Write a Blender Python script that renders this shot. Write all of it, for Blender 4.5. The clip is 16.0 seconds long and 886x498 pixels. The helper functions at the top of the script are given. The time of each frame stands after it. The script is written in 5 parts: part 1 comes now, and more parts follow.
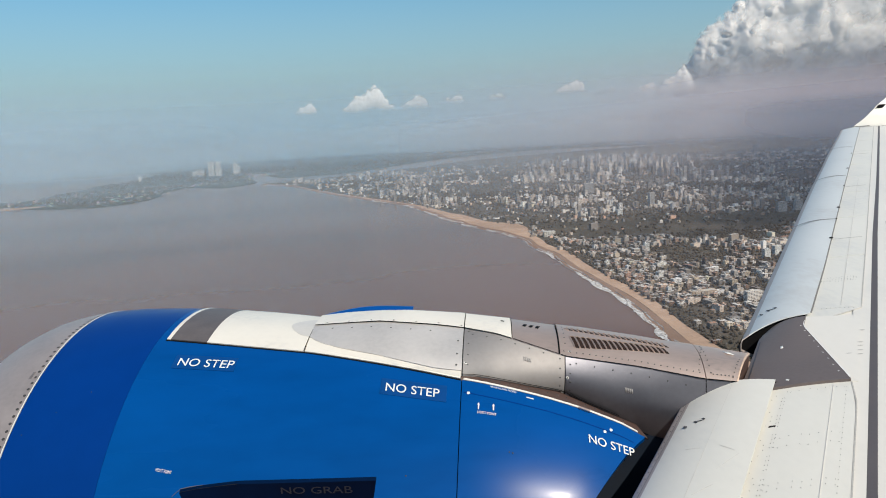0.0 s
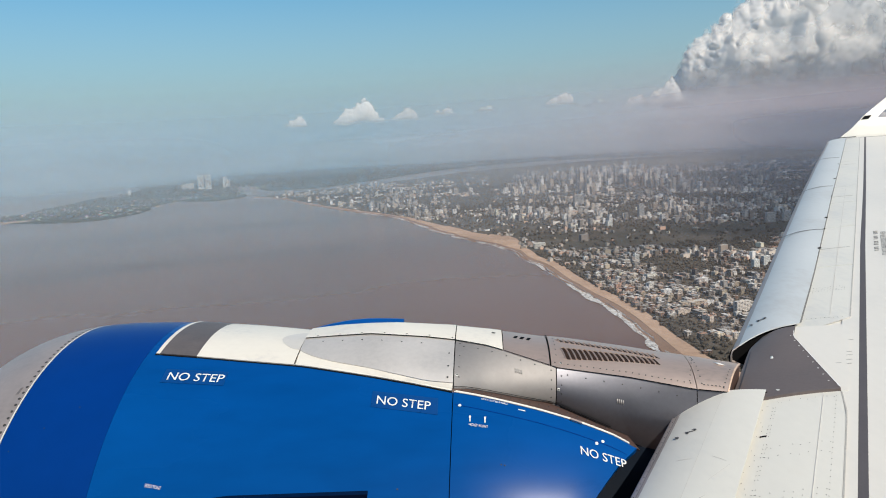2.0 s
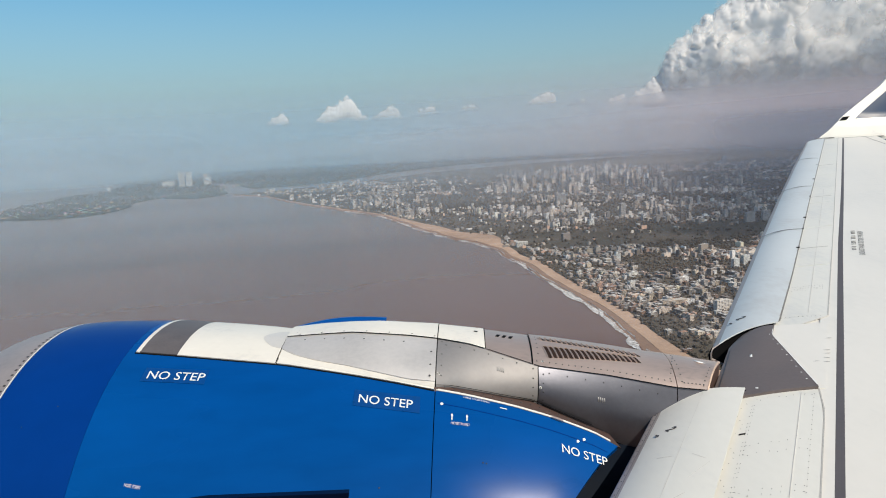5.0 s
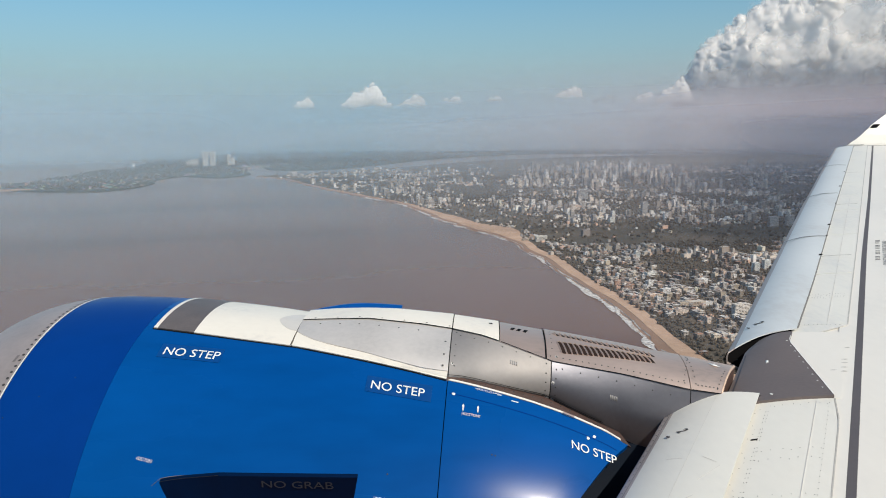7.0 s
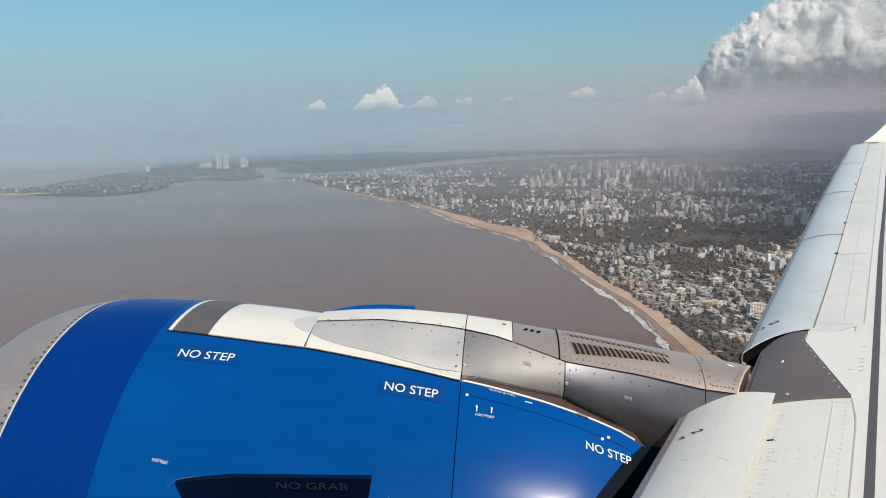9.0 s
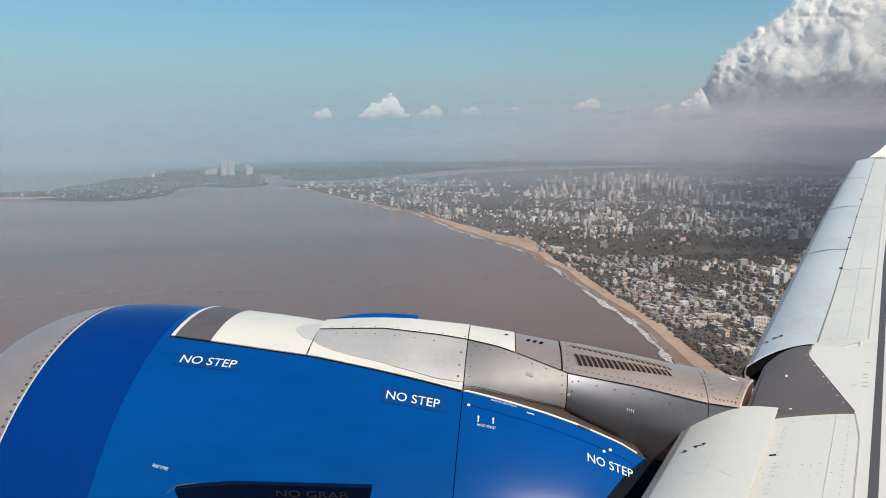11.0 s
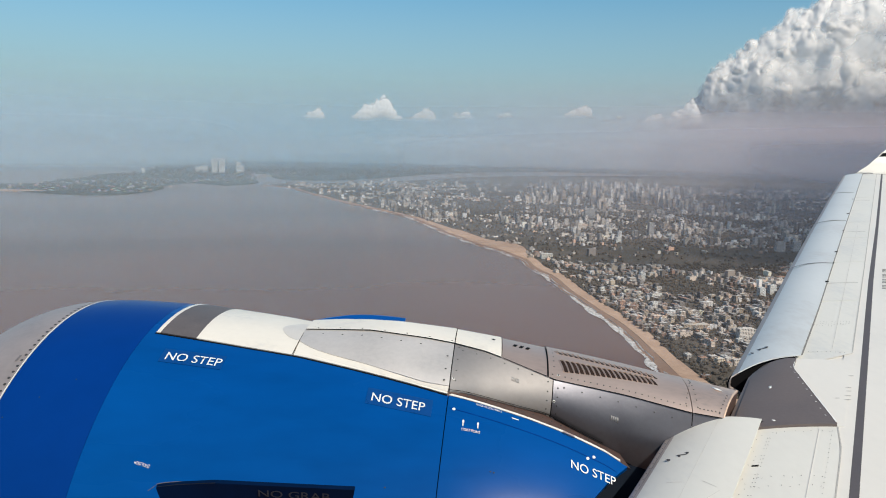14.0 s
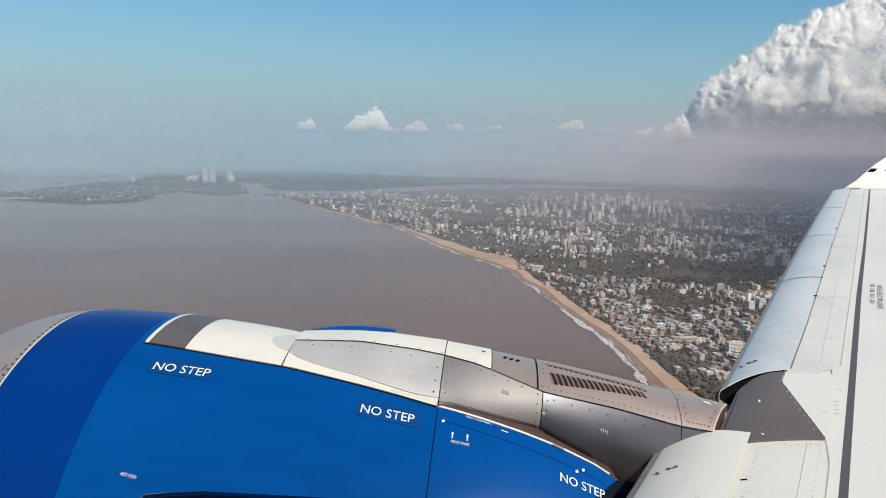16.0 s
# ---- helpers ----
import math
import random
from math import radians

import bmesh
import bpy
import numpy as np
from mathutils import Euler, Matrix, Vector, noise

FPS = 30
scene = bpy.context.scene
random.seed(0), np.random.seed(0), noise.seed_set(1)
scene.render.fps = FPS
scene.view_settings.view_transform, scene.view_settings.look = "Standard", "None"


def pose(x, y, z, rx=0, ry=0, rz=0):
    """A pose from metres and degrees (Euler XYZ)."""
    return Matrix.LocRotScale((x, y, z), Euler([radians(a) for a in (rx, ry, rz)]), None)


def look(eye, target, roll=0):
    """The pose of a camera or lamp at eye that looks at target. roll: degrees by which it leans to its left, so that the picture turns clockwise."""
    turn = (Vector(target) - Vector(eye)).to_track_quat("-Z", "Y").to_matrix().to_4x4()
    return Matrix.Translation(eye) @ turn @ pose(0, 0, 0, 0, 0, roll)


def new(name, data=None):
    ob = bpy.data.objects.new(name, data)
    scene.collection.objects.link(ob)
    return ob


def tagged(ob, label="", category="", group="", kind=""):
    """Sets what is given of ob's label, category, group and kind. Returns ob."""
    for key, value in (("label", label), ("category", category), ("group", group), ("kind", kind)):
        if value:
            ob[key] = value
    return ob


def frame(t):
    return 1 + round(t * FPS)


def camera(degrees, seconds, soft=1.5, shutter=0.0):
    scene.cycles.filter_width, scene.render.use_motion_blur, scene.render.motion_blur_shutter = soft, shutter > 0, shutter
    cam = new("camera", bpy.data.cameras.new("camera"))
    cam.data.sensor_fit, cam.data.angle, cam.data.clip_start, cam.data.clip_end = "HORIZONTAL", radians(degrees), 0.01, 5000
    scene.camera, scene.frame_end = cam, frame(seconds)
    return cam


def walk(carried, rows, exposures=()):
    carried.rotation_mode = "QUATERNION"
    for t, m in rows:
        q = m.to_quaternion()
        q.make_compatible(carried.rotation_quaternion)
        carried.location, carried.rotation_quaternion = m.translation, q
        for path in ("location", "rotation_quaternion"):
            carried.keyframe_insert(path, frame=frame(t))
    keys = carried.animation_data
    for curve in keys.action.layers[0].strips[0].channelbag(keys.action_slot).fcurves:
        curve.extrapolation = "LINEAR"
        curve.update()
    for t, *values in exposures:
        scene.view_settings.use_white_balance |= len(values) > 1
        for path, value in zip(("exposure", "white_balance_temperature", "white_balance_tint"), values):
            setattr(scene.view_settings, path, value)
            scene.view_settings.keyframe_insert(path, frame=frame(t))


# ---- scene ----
# ---- camera: held at a cabin window, so it only turns ----
EYE = 130.0
cam = camera(59.0, 16.0, soft=1.0)
TURNS = [
    (0.0, 81.204, 3.274, -0.516),
    (0.5, 81.596, 3.550, -0.633),
    (1.0, 82.237, 3.569, -0.840),
    (1.5, 82.257, 3.440, -1.031),
    (2.0, 82.047, 3.466, -1.242),
    (2.5, 81.984, 3.641, -1.583),
    (3.0, 82.190, 3.795, -2.114),
    (5.5, 81.557, 3.009, -2.417),
    (6.0, 81.072, 2.804, -1.392),
    (6.5, 81.233, 2.075, -1.125),
    (7.0, 81.211, 0.732, -0.754),
    (7.5, 80.750, 0.720, -0.408),
    (8.0, 80.699, 0.950, -0.177),
    (8.5, 80.992, 1.240, 0.116),
    (11.0, 81.991, 0.469, 0.493),
    (11.5, 82.290, 0.012, 1.191),
    (12.0, 82.369, -0.005, 1.448),
    (12.5, 82.250, -0.081, 1.253),
    (13.0, 82.234, -0.360, 1.061),
    (13.5, 82.330, -0.630, 0.656),
    (14.0, 82.248, -1.107, -0.086),
    (14.5, 82.092, -1.409, -0.521),
    (15.0, 82.470, -1.359, -0.762),
    (15.5, 82.942, -1.384, -0.792),
    (16.0, 83.101, -1.635, -0.705),
]
walk(cam, [(t, pose(0, 0, EYE, rx, ry, rz)) for t, rx, ry, rz in TURNS])

# ---- world, sun, exposure ----
SUN_EL, SUN_AZ = 46.8, 141.5          # azimuth clockwise from +y: behind the camera, a little aft
scene.view_settings.exposure = 0.0
world = bpy.data.worlds.new("sky")
scene.world = world
world.use_nodes = True
wt = world.node_tree
wt.nodes.clear()
w_out = wt.nodes.new("ShaderNodeOutputWorld")
w_bg = wt.nodes.new("ShaderNodeBackground")
w_sky = wt.nodes.new("ShaderNodeTexSky")
w_sky.sky_type = "NISHITA"
w_sky.sun_disc = False
w_sky.sun_elevation = radians(SUN_EL)
w_sky.sun_rotation = radians(SUN_AZ)
w_sky.air_density, w_sky.dust_density, w_sky.ozone_density = 1.0, 0.7, 2.0
w_bg.inputs["Strength"].default_value = 0.102
w_geo = wt.nodes.new("ShaderNodeTexCoord")
w_sep = wt.nodes.new("ShaderNodeSeparateXYZ")
w_ramp = wt.nodes.new("ShaderNodeValToRGB")
w_mix = wt.nodes.new("ShaderNodeMixRGB")
w_mix.inputs[2].default_value = (3.3, 3.92, 4.32, 1)
w_ramp.color_ramp.elements[0].position, w_ramp.color_ramp.elements[0].color = 0.004, (1.0, 1.0, 1.0, 1)
w_ramp.color_ramp.elements[1].position, w_ramp.color_ramp.elements[1].color = 0.18, (0.0, 0.0, 0.0, 1)
w_tint = wt.nodes.new("ShaderNodeMixRGB")
w_tint.blend_type = "MULTIPLY"
w_tint.inputs[0].default_value = 1.0
w_tint.inputs[2].default_value = (0.66, 1.02, 1.07, 1)
wt.links.new(w_geo.outputs["Generated"], w_sep.inputs[0])
wt.links.new(w_sep.outputs["Z"], w_ramp.inputs[0])
wt.links.new(w_ramp.outputs[0], w_mix.inputs[0])
wt.links.new(w_sky.outputs[0], w_tint.inputs[1])
wt.links.new(w_tint.outputs[0], w_mix.inputs[1])
wt.links.new(w_mix.outputs[0], w_bg.inputs["Color"])
wt.links.new(w_bg.outputs[0], w_out.inputs[0])

sun_data = bpy.data.lights.new("sun", "SUN")
sun_data.energy, sun_data.angle, sun_data.color = 4.0, radians(0.6), (1.0, 0.885, 0.735)
sun = new("sun", sun_data)
sun_dir = Vector((math.sin(radians(SUN_AZ)) * math.cos(radians(SUN_EL)), math.cos(radians(SUN_AZ)) * math.cos(radians(SUN_EL)), math.sin(radians(SUN_EL))))
sun.matrix_world = look(sun_dir * 100 + Vector((0, 0, EYE)), (0, 0, EYE))


# ---- materials ----
def material(name):
    m = bpy.data.materials.new(name)
    m.use_nodes = True
    nt = m.node_tree
    return m, nt, nt.nodes["Principled BSDF"], lambda kind: nt.nodes.new("ShaderNode" + kind), nt.links.new


def surface(name, colour, rough=0.5, metal=0.0, vary=0.12, scale=3.0, fine=60.0, bump=0.05, stain=None, streak=(1, 1, 1), coat=0.0, spec=0.5, coat_rough=0.24):
    """Paint, metal or stone: a base colour varied at two scales, with fine relief and optional stains."""
    m, nt, bsdf, node, link = material(name)
    co = node("TexCoord")
    mp = node("Mapping")
    mp.inputs["Scale"].default_value = streak
    link(co.outputs["Object"], mp.inputs[0])
    n1, n2 = node("TexNoise"), node("TexNoise")
    for n, s, d in ((n1, scale, 5.0), (n2, fine, 3.0)):
        n.inputs["Scale"].default_value = s
        n.inputs["Detail"].default_value = d
        link(mp.outputs[0], n.inputs["Vector"])
    mixn = node("Math")
    mixn.operation = "MULTIPLY_ADD"
    mixn.inputs[1].default_value = 0.65
    link(n1.outputs[0], mixn.inputs[0])
    half = node("Math")
    half.operation = "MULTIPLY"
    half.inputs[1].default_value = 0.35
    link(n2.outputs[0], half.inputs[0])
    link(half.outputs[0], mixn.inputs[2])
    ramp = node("ValToRGB")
    r, g, b = colour
    ramp.color_ramp.elements[0].position, ramp.color_ramp.elements[1].position = 0.3, 0.7
    lo, hi = 1 - vary, 1 + vary
    s = stain or (r * lo, g * lo, b * lo)
    ramp.color_ramp.elements[0].color = (*s, 1)
    ramp.color_ramp.elements[1].color = (min(r * hi, 1), min(g * hi, 1), min(b * hi, 1), 1)
    mid = ramp.color_ramp.elements.new(0.46)
    mid.color = (r, g, b, 1)
    link(mixn.outputs[0], ramp.inputs[0])
    link(ramp.outputs[0], bsdf.inputs["Base Color"])
    rr = node("MapRange")
    rr.inputs["To Min"].default_value, rr.inputs["To Max"].default_value = max(rough - 0.08, 0.03), min(rough + 0.1, 1)
    link(n1.outputs[0], rr.inputs["Value"])
    link(rr.outputs[0], bsdf.inputs["Roughness"])
    bsdf.inputs["Metallic"].default_value = metal
    bsdf.inputs["Coat Weight"].default_value = coat
    bsdf.inputs["Coat Roughness"].default_value = coat_rough
    bsdf.inputs["Specular IOR Level"].default_value = spec
    if bump:
        bp = node("Bump")
        bp.inputs["Strength"].default_value = bump
        bp.inputs["Distance"].default_value = 0.01
        link(n2.outputs[0], bp.inputs["Height"])
        link(bp.outputs[0], bsdf.inputs["Normal"])
    return m


BLUE = surface("blue_paint", (0.0004, 0.068, 0.285), 0.27, vary=0.14, scale=1.2, fine=9, bump=0.0, coat=0.02, streak=(0.5, 1.5, 1.5), spec=0.10, coat_rough=0.12)
BLUE_DEEP = surface("deep_blue_paint", (0.0003, 0.036, 0.215), 0.30, vary=0.10, scale=1.2, fine=9, bump=0.0, spec=0.12)
BLUE_PATCH = surface("blue_decal", (0.0010, 0.056, 0.235), 0.3, vary=0.08, scale=8, bump=0.0)
LIP = surface("bare_lip_metal", (0.46, 0.40, 0.38), 0.45, 0.45, vary=0.14, scale=6, fine=40, bump=0.03)
WHITE = surface("white_paint", (0.79, 0.755, 0.68), 0.38, vary=0.06, scale=2.5, fine=30, bump=0.02, stain=(0.66, 0.64, 0.60))
WING_WHITE = surface("wing_white_paint", (0.75, 0.725, 0.675), 0.42, vary=0.03, scale=1.6, fine=22, bump=0.02, stain=(0.71, 0.69, 0.645), streak=(1.0, 0.45, 1.0))
NOSE_WHITE = surface("nose_panel_paint", (0.735, 0.72, 0.665), 0.42, vary=0.05, scale=1.3, fine=20, bump=0.02, stain=(0.655, 0.65, 0.62), streak=(1.5, 0.6, 1.0))
# wing white, dimmed and blued to paint in sky light on the tilted slat
SLAT_SKY_TINT = surface("slat_paint_sky_tinted", (0.62, 0.65, 0.66), 0.4, vary=0.05, scale=1.4, fine=18, bump=0.02, stain=(0.55, 0.56, 0.56), streak=(1.2, 0.5, 1.0))
GREY_PANEL = surface("dark_grey_panel", (0.115, 0.102, 0.102), 0.5, vary=0.22, scale=12, fine=70, bump=0.08)
SEAL_GREY = surface("grey_seal_paint", (0.138, 0.114, 0.110), 0.5, vary=0.12, scale=5, fine=50, bump=0.05)
SILVER = surface("silver_fairing", (0.78, 0.73, 0.68), 0.42, 0.45, vary=0.10, scale=4, fine=45, bump=0.03)
PALE_SILVER = surface("pale_silver_paint", (0.70, 0.675, 0.635), 0.42, 0.15, vary=0.06, scale=4, fine=45, bump=0.02)
# near strake's shade is painted in: much darker than the cowl blue
STRAKE_SHADE = surface("shaded_strake_blue", (0.0010, 0.011, 0.046), 0.35, vary=0.12, scale=6, bump=0.0, spec=0.08)
TITAN = surface("warm_titanium", (0.70, 0.525, 0.43), 0.29, 0.66, vary=0.12, scale=3, fine=40, bump=0.03, stain=(0.50, 0.38, 0.31), streak=(0.5, 1.4, 1.4))
DULL = surface("dull_grey_metal", (0.170, 0.172, 0.198), 0.46, 0.95, vary=0.10, scale=4, fine=45, bump=0.03)
SATIN = surface("satin_grey_fairing", (0.32, 0.305, 0.30), 0.60, 0.48, vary=0.10, scale=4, fine=45, bump=0.03)
COPPER = surface("heat_tinted_louvre", (0.78, 0.57, 0.42), 0.40, 0.35, vary=0.2, scale=20, fine=90, bump=0.03)
# near-black with little gloss, so that gaps stay dark even in the sun
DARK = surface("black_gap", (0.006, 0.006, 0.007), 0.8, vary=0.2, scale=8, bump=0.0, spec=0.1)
# near-black navy paints the shade in the gap behind the reverser
GAP_SHADE = surface("gap_shade_navy", (0.003, 0.007, 0.015), 0.7, vary=0.2, scale=8, bump=0.0, spec=0.12)
SLOT = surface("dark_brown_slot", (0.030, 0.018, 0.014), 0.7, vary=0.3, scale=40, bump=0.0, spec=0.15)
RIVET = surface("dark_rivet", (0.06, 0.06, 0.06), 0.5, 0.3, vary=0.2, bump=0.0)
SEAL_BROWN = surface("brown_seal", (0.075, 0.040, 0.030), 0.6, vary=0.3, scale=14, fine=80, bump=0.1)
LETTER = surface("white_lettering", (0.80, 0.80, 0.78), 0.5, vary=0.05, scale=30, bump=0.0)
LETTER_DIM = surface("grey_lettering", (0.045, 0.05, 0.066), 0.5, vary=0.1, scale=30, bump=0.0)
LETTER_DARK = surface("dark_lettering", (0.05, 0.05, 0.055), 0.6, vary=0.2, scale=30, bump=0.0)
LETTER_SOFT = surface("worn_dark_lettering", (0.20, 0.20, 0.20), 0.6, vary=0.2, scale=30, bump=0.0)
SCUFF = surface("grey_scuff", (0.60, 0.575, 0.545), 0.6, vary=0.2, scale=20, bump=0.0)
SCUFF_OVAL = surface("grey_rub_mark", (0.44, 0.425, 0.405), 0.6, vary=0.25, scale=40, bump=0.0)
SCUFF_DARK = surface("dark_smudge", (0.22, 0.20, 0.20), 0.6, 0.3, vary=0.2, scale=60, bump=0.0)
STRIPE = surface("dark_grey_stripe", (0.095, 0.085, 0.090), 0.55, vary=0.15, scale=6, bump=0.02)


def link_part(name, verts, faces, mat, parent, label="", smooth=True, mats=None, idx=None):
    me = bpy.data.meshes.new(name)
    me.from_pydata([tuple(v) for v in verts], [], faces)
    for m in (mats or [mat]):
        me.materials.append(m)
    if idx is not None:
        me.polygons.foreach_set("material_index", idx)
    if smooth:
        me.polygons.foreach_set("use_smooth", [True] * len(me.polygons))
    me.update()
    ob = new(name, me)
    ob.parent = parent
    if label:
        tagged(ob, label)
    return ob


def sheet(name, nu, nv, fn, mat, parent, label="", thick=0.012, smooth=True, inward=None):
    """A curved plate: fn(i/nu, j/nv) gives (outer point, outward direction); the back lies thick behind it, with closed rims."""
    outer, inner = [], []
    for i in range(nu + 1):
        for j in range(nv + 1):
            p, n = fn(i / nu, j / nv)
            outer.append(p)
            inner.append(p - n * thick)
    k = nv + 1
    off = len(outer)
    faces = []
    for i in range(nu):
        for j in range(nv):
            a = i * k + j
            faces.append((a, a + 1, a + k + 1, a + k))
            faces.append((off + a, off + a + k, off + a + k + 1, off + a + 1))
    top = len(faces)
    for i in range(nu):
        for a, b in ((i * k, (i + 1) * k), ((i + 1) * k + nv, i * k + nv)):
            faces.append((a, b, off + b, off + a))
    for j in range(nv):
        for a, b in ((j + 1, j), (nu * k + j, nu * k + j + 1)):
            faces.append((a, b, off + b, off + a))
    me = bpy.data.meshes.new(name)
    me.from_pydata([tuple(v) for v in outer + inner], [], faces)
    me.materials.append(mat)
    flags = [smooth] * top + [False] * (len(faces) - top)
    me.polygons.foreach_set("use_smooth", flags)
    me.update()
    bm = bmesh.new()
    bm.from_mesh(me)
    bmesh.ops.recalc_face_normals(bm, faces=bm.faces)
    bm.edges.ensure_lookup_table()
    for e in bm.edges:
        if len(e.link_faces) == 2 and e.calc_face_angle() > 0.7:
            e.smooth = False
    bm.to_mesh(me)
    bm.free()
    ob = new(name, me)
    ob.parent = parent
    if label:
        tagged(ob, label)
    return ob


def letters(text, size, fn, mat, parent, name="lettering", label="", lift=0.0, wide=1.0, align="LEFT", bold=0.004):
    """Flat lettering laid on a surface: fn(u, v) gives the point u along and v up from the text's start, in metres."""
    cu = bpy.data.curves.new("text", "FONT")
    cu.body, cu.size, cu.align_x = text, size, align
    cu.resolution_u = 4
    cu.offset = size * bold if size > 0.04 else 0.0
    tmp = bpy.data.objects.new("text", cu)
    scene.collection.objects.link(tmp)
    me = bpy.data.meshes.new_from_object(tmp)
    bpy.data.objects.remove(tmp)
    me.name = name
    for v in me.vertices:
        v.co = fn(v.co.x * wide, v.co.y)
    me.materials.clear()
    me.materials.append(mat)
    ob = new(name, me)
    ob.parent = parent
    if label:
        tagged(ob, label)
    return ob


def dots(name, places, radius, mat, parent, label=""):
    """Flush fasteners, too small to lift out singly, as low discs: places are (point, normal)."""
    verts, faces = [], []
    for p, n in places:
        t = n.orthogonal().normalized()
        b = n.cross(t)
        s = len(verts)
        for q in range(6):
            a = q * math.pi / 3
            verts.append(p + (t * math.cos(a) + b * math.sin(a)) * radius + n * 0.0012)
        verts.append(p + n * 0.003)
        faces += [(s + q, s + (q + 1) % 6, s + 6) for q in range(6)]
    ob = link_part(name, verts, faces, mat, parent, label, smooth=False)
    tagged(ob, kind="stuff")
    return ob


lerp = lambda x, xs, ys: float(np.interp(x, xs, ys))

# ---- the airliner: engine, pylon and wing beside the camera ----
airliner = tagged(new("airliner"), "white airliner wing and blue engine in flight over the coast", "airliner")
airliner.location = (0, 0, EYE)

AX = Vector((0.9954, -0.0658, -0.0699))            # engine axis, aft
UP = Vector((0, 0, 1)) - AX * AX.z
UP.normalize()
OUT = UP.cross(AX)                                 # outboard
HUB = Vector((0, 4.05, -2.32))
RX = [-2.46, -2.44, -2.38, -2.30, -2.20, -2.08, -1.99, -1.80, -1.52, -1.0, 0.0, 0.5, 0.85, 1.6]
RR = [1.02, 1.07, 1.125, 1.175, 1.220, 1.255, 1.272, 1.290, 1.298, 1.298, 1.290, 1.230, 1.130, 0.90]


def smooth(x, xs, ys):
    """A smooth curve through the stations, with no overshoot."""
    if x <= xs[0]:
        return ys[0]
    if x >= xs[-1]:
        return ys[-1]
    i = max(k for k in range(len(xs) - 1) if xs[k] <= x)
    d = [(ys[k + 1] - ys[k]) / (xs[k + 1] - xs[k]) for k in range(len(xs) - 1)]
    m = [d[0]] + [0.0 if d[k - 1] * d[k] <= 0 else 2 * d[k - 1] * d[k] / (d[k - 1] + d[k]) for k in range(1, len(d))] + [d[-1]]
    h = xs[i + 1] - xs[i]
    t = (x - xs[i]) / h
    return (2 * t ** 3 - 3 * t * t + 1) * ys[i] + (t ** 3 - 2 * t * t + t) * h * m[i] + (3 * t * t - 2 * t ** 3) * ys[i + 1] + (t ** 3 - t * t) * h * m[i + 1]


def eng(x, out, up):
    return HUB + AX * x + OUT * out + UP * up


def on_nacelle(x, deg, lift=0.0):
    """deg: 90 at the top, smaller towards the cabin."""
    a = radians(deg)
    n = -OUT * math.cos(a) + UP * math.sin(a)
    flat = lerp(x, [-1.5, -1.1, -0.95, -0.78, 0.0], [0.0, 0.018, 0.028, 0.044, 0.05]) * min(1.0, max(0.0, (deg - 84) / 20)) * (1.0 if deg < 150 else max(0.0, (180 - deg) / 30))
    return HUB + AX * x + n * (smooth(x, RX, RR) - flat + lift), n


def ring(name, x0, x1, nx, mat, parent, d0=-90, d1=270, nd=120, label="", thick=0.02, lift=0.0):
    return sheet(name, nx, nd, lambda u, v: on_nacelle(x0 + (x1 - x0) * u, d0 + (d1 - d0) * v, lift), mat, parent, label, thick)


G = 0.004                                          # half a panel gap
lip = ring("inlet_lip", -2.46, -1.99 - G, 14, LIP, airliner, label="bare grey metal intake lip with fasteners")
ring("lip_edge", -1.9945, -1.9895, 1, LETTER, lip, label="thin pale edge of the lip", thick=0.004, lift=0.0012)
inlet = ring("inlet_cowl", -1.99 + G, -1.515 - 0.0006, 10, BLUE_DEEP, airliner, label="deep blue painted intake cowl")
fan = ring("fan_cowl", -1.515 + 0.0006, 0.008 - 0.0025, 24, BLUE, airliner, label="bright blue painted fan cowl with NO STEP lettering")
# added black sheet: paints the shade inside the gaps between the cowls
ring("gap_backing", -2.43, 0.03, 20, DARK, airliner, label="black sheet added behind the cowl gaps to paint their shade", thick=0.01, lift=-0.035)
dots("rivets", [on_nacelle(-2.01 - 0.03 * k, 20 + 1.7 * i + 0.4 * k) for i in range(56) for k in (0,)], 0.0075, RIVET, lip)
dots("rivets", [on_nacelle(-1.93 + (i * 37 % 11) * 0.03, 48 + i * 5) for i in range(3)], 0.003, LETTER_DIM, inlet)

TE0, TE_SLOPE = 0.845, 0.0135


def hinge_deg(x):
    return lerp(x, [0.0, 0.40, 0.74, 0.85], [64.7, 61.9, 58.7, 56.6])


def reverser_pt(u, v, side=1):
    deg = -60 + (56.6 + 60) * v
    te = TE0 - max(0.0, min(56.6 - deg, 22)) * TE_SLOPE
    x = 0.0095 + (te - 0.0095) * u
    top = hinge_deg(x)
    deg = -60 + (top + 60) * v
    p, n = on_nacelle(x, deg)
    if side < 0:
        q = p - HUB
        p = p - OUT * (2 * q.dot(OUT))
        n = n - OUT * (2 * n.dot(OUT))
    return p, n


reverser = sheet("thrust_reverser", 16, 60, reverser_pt, BLUE, airliner, "bright blue thrust reverser cowl with hoist points", 0.03)
sheet("thrust_reverser", 16, 60, lambda u, v: reverser_pt(u, v, -1), BLUE, airliner, "bright blue thrust reverser cowl", 0.03)
sheet("core_cowl", 16, 90, lambda u, v: (HUB + AX * (0.3 + 2.4 * u) + (UP * math.sin(2 * math.pi * v) - OUT * math.cos(2 * math.pi * v)) * lerp(0.3 + 2.4 * u, [0.3, 0.9, 1.6, 2.7], [1.08, 0.90, 0.76, 0.5]), UP * math.sin(2 * math.pi * v) - OUT * math.cos(2 * math.pi * v)), GAP_SHADE, airliner, "core cowl under the reverser, painted dark for the gap's shade", 0.02)


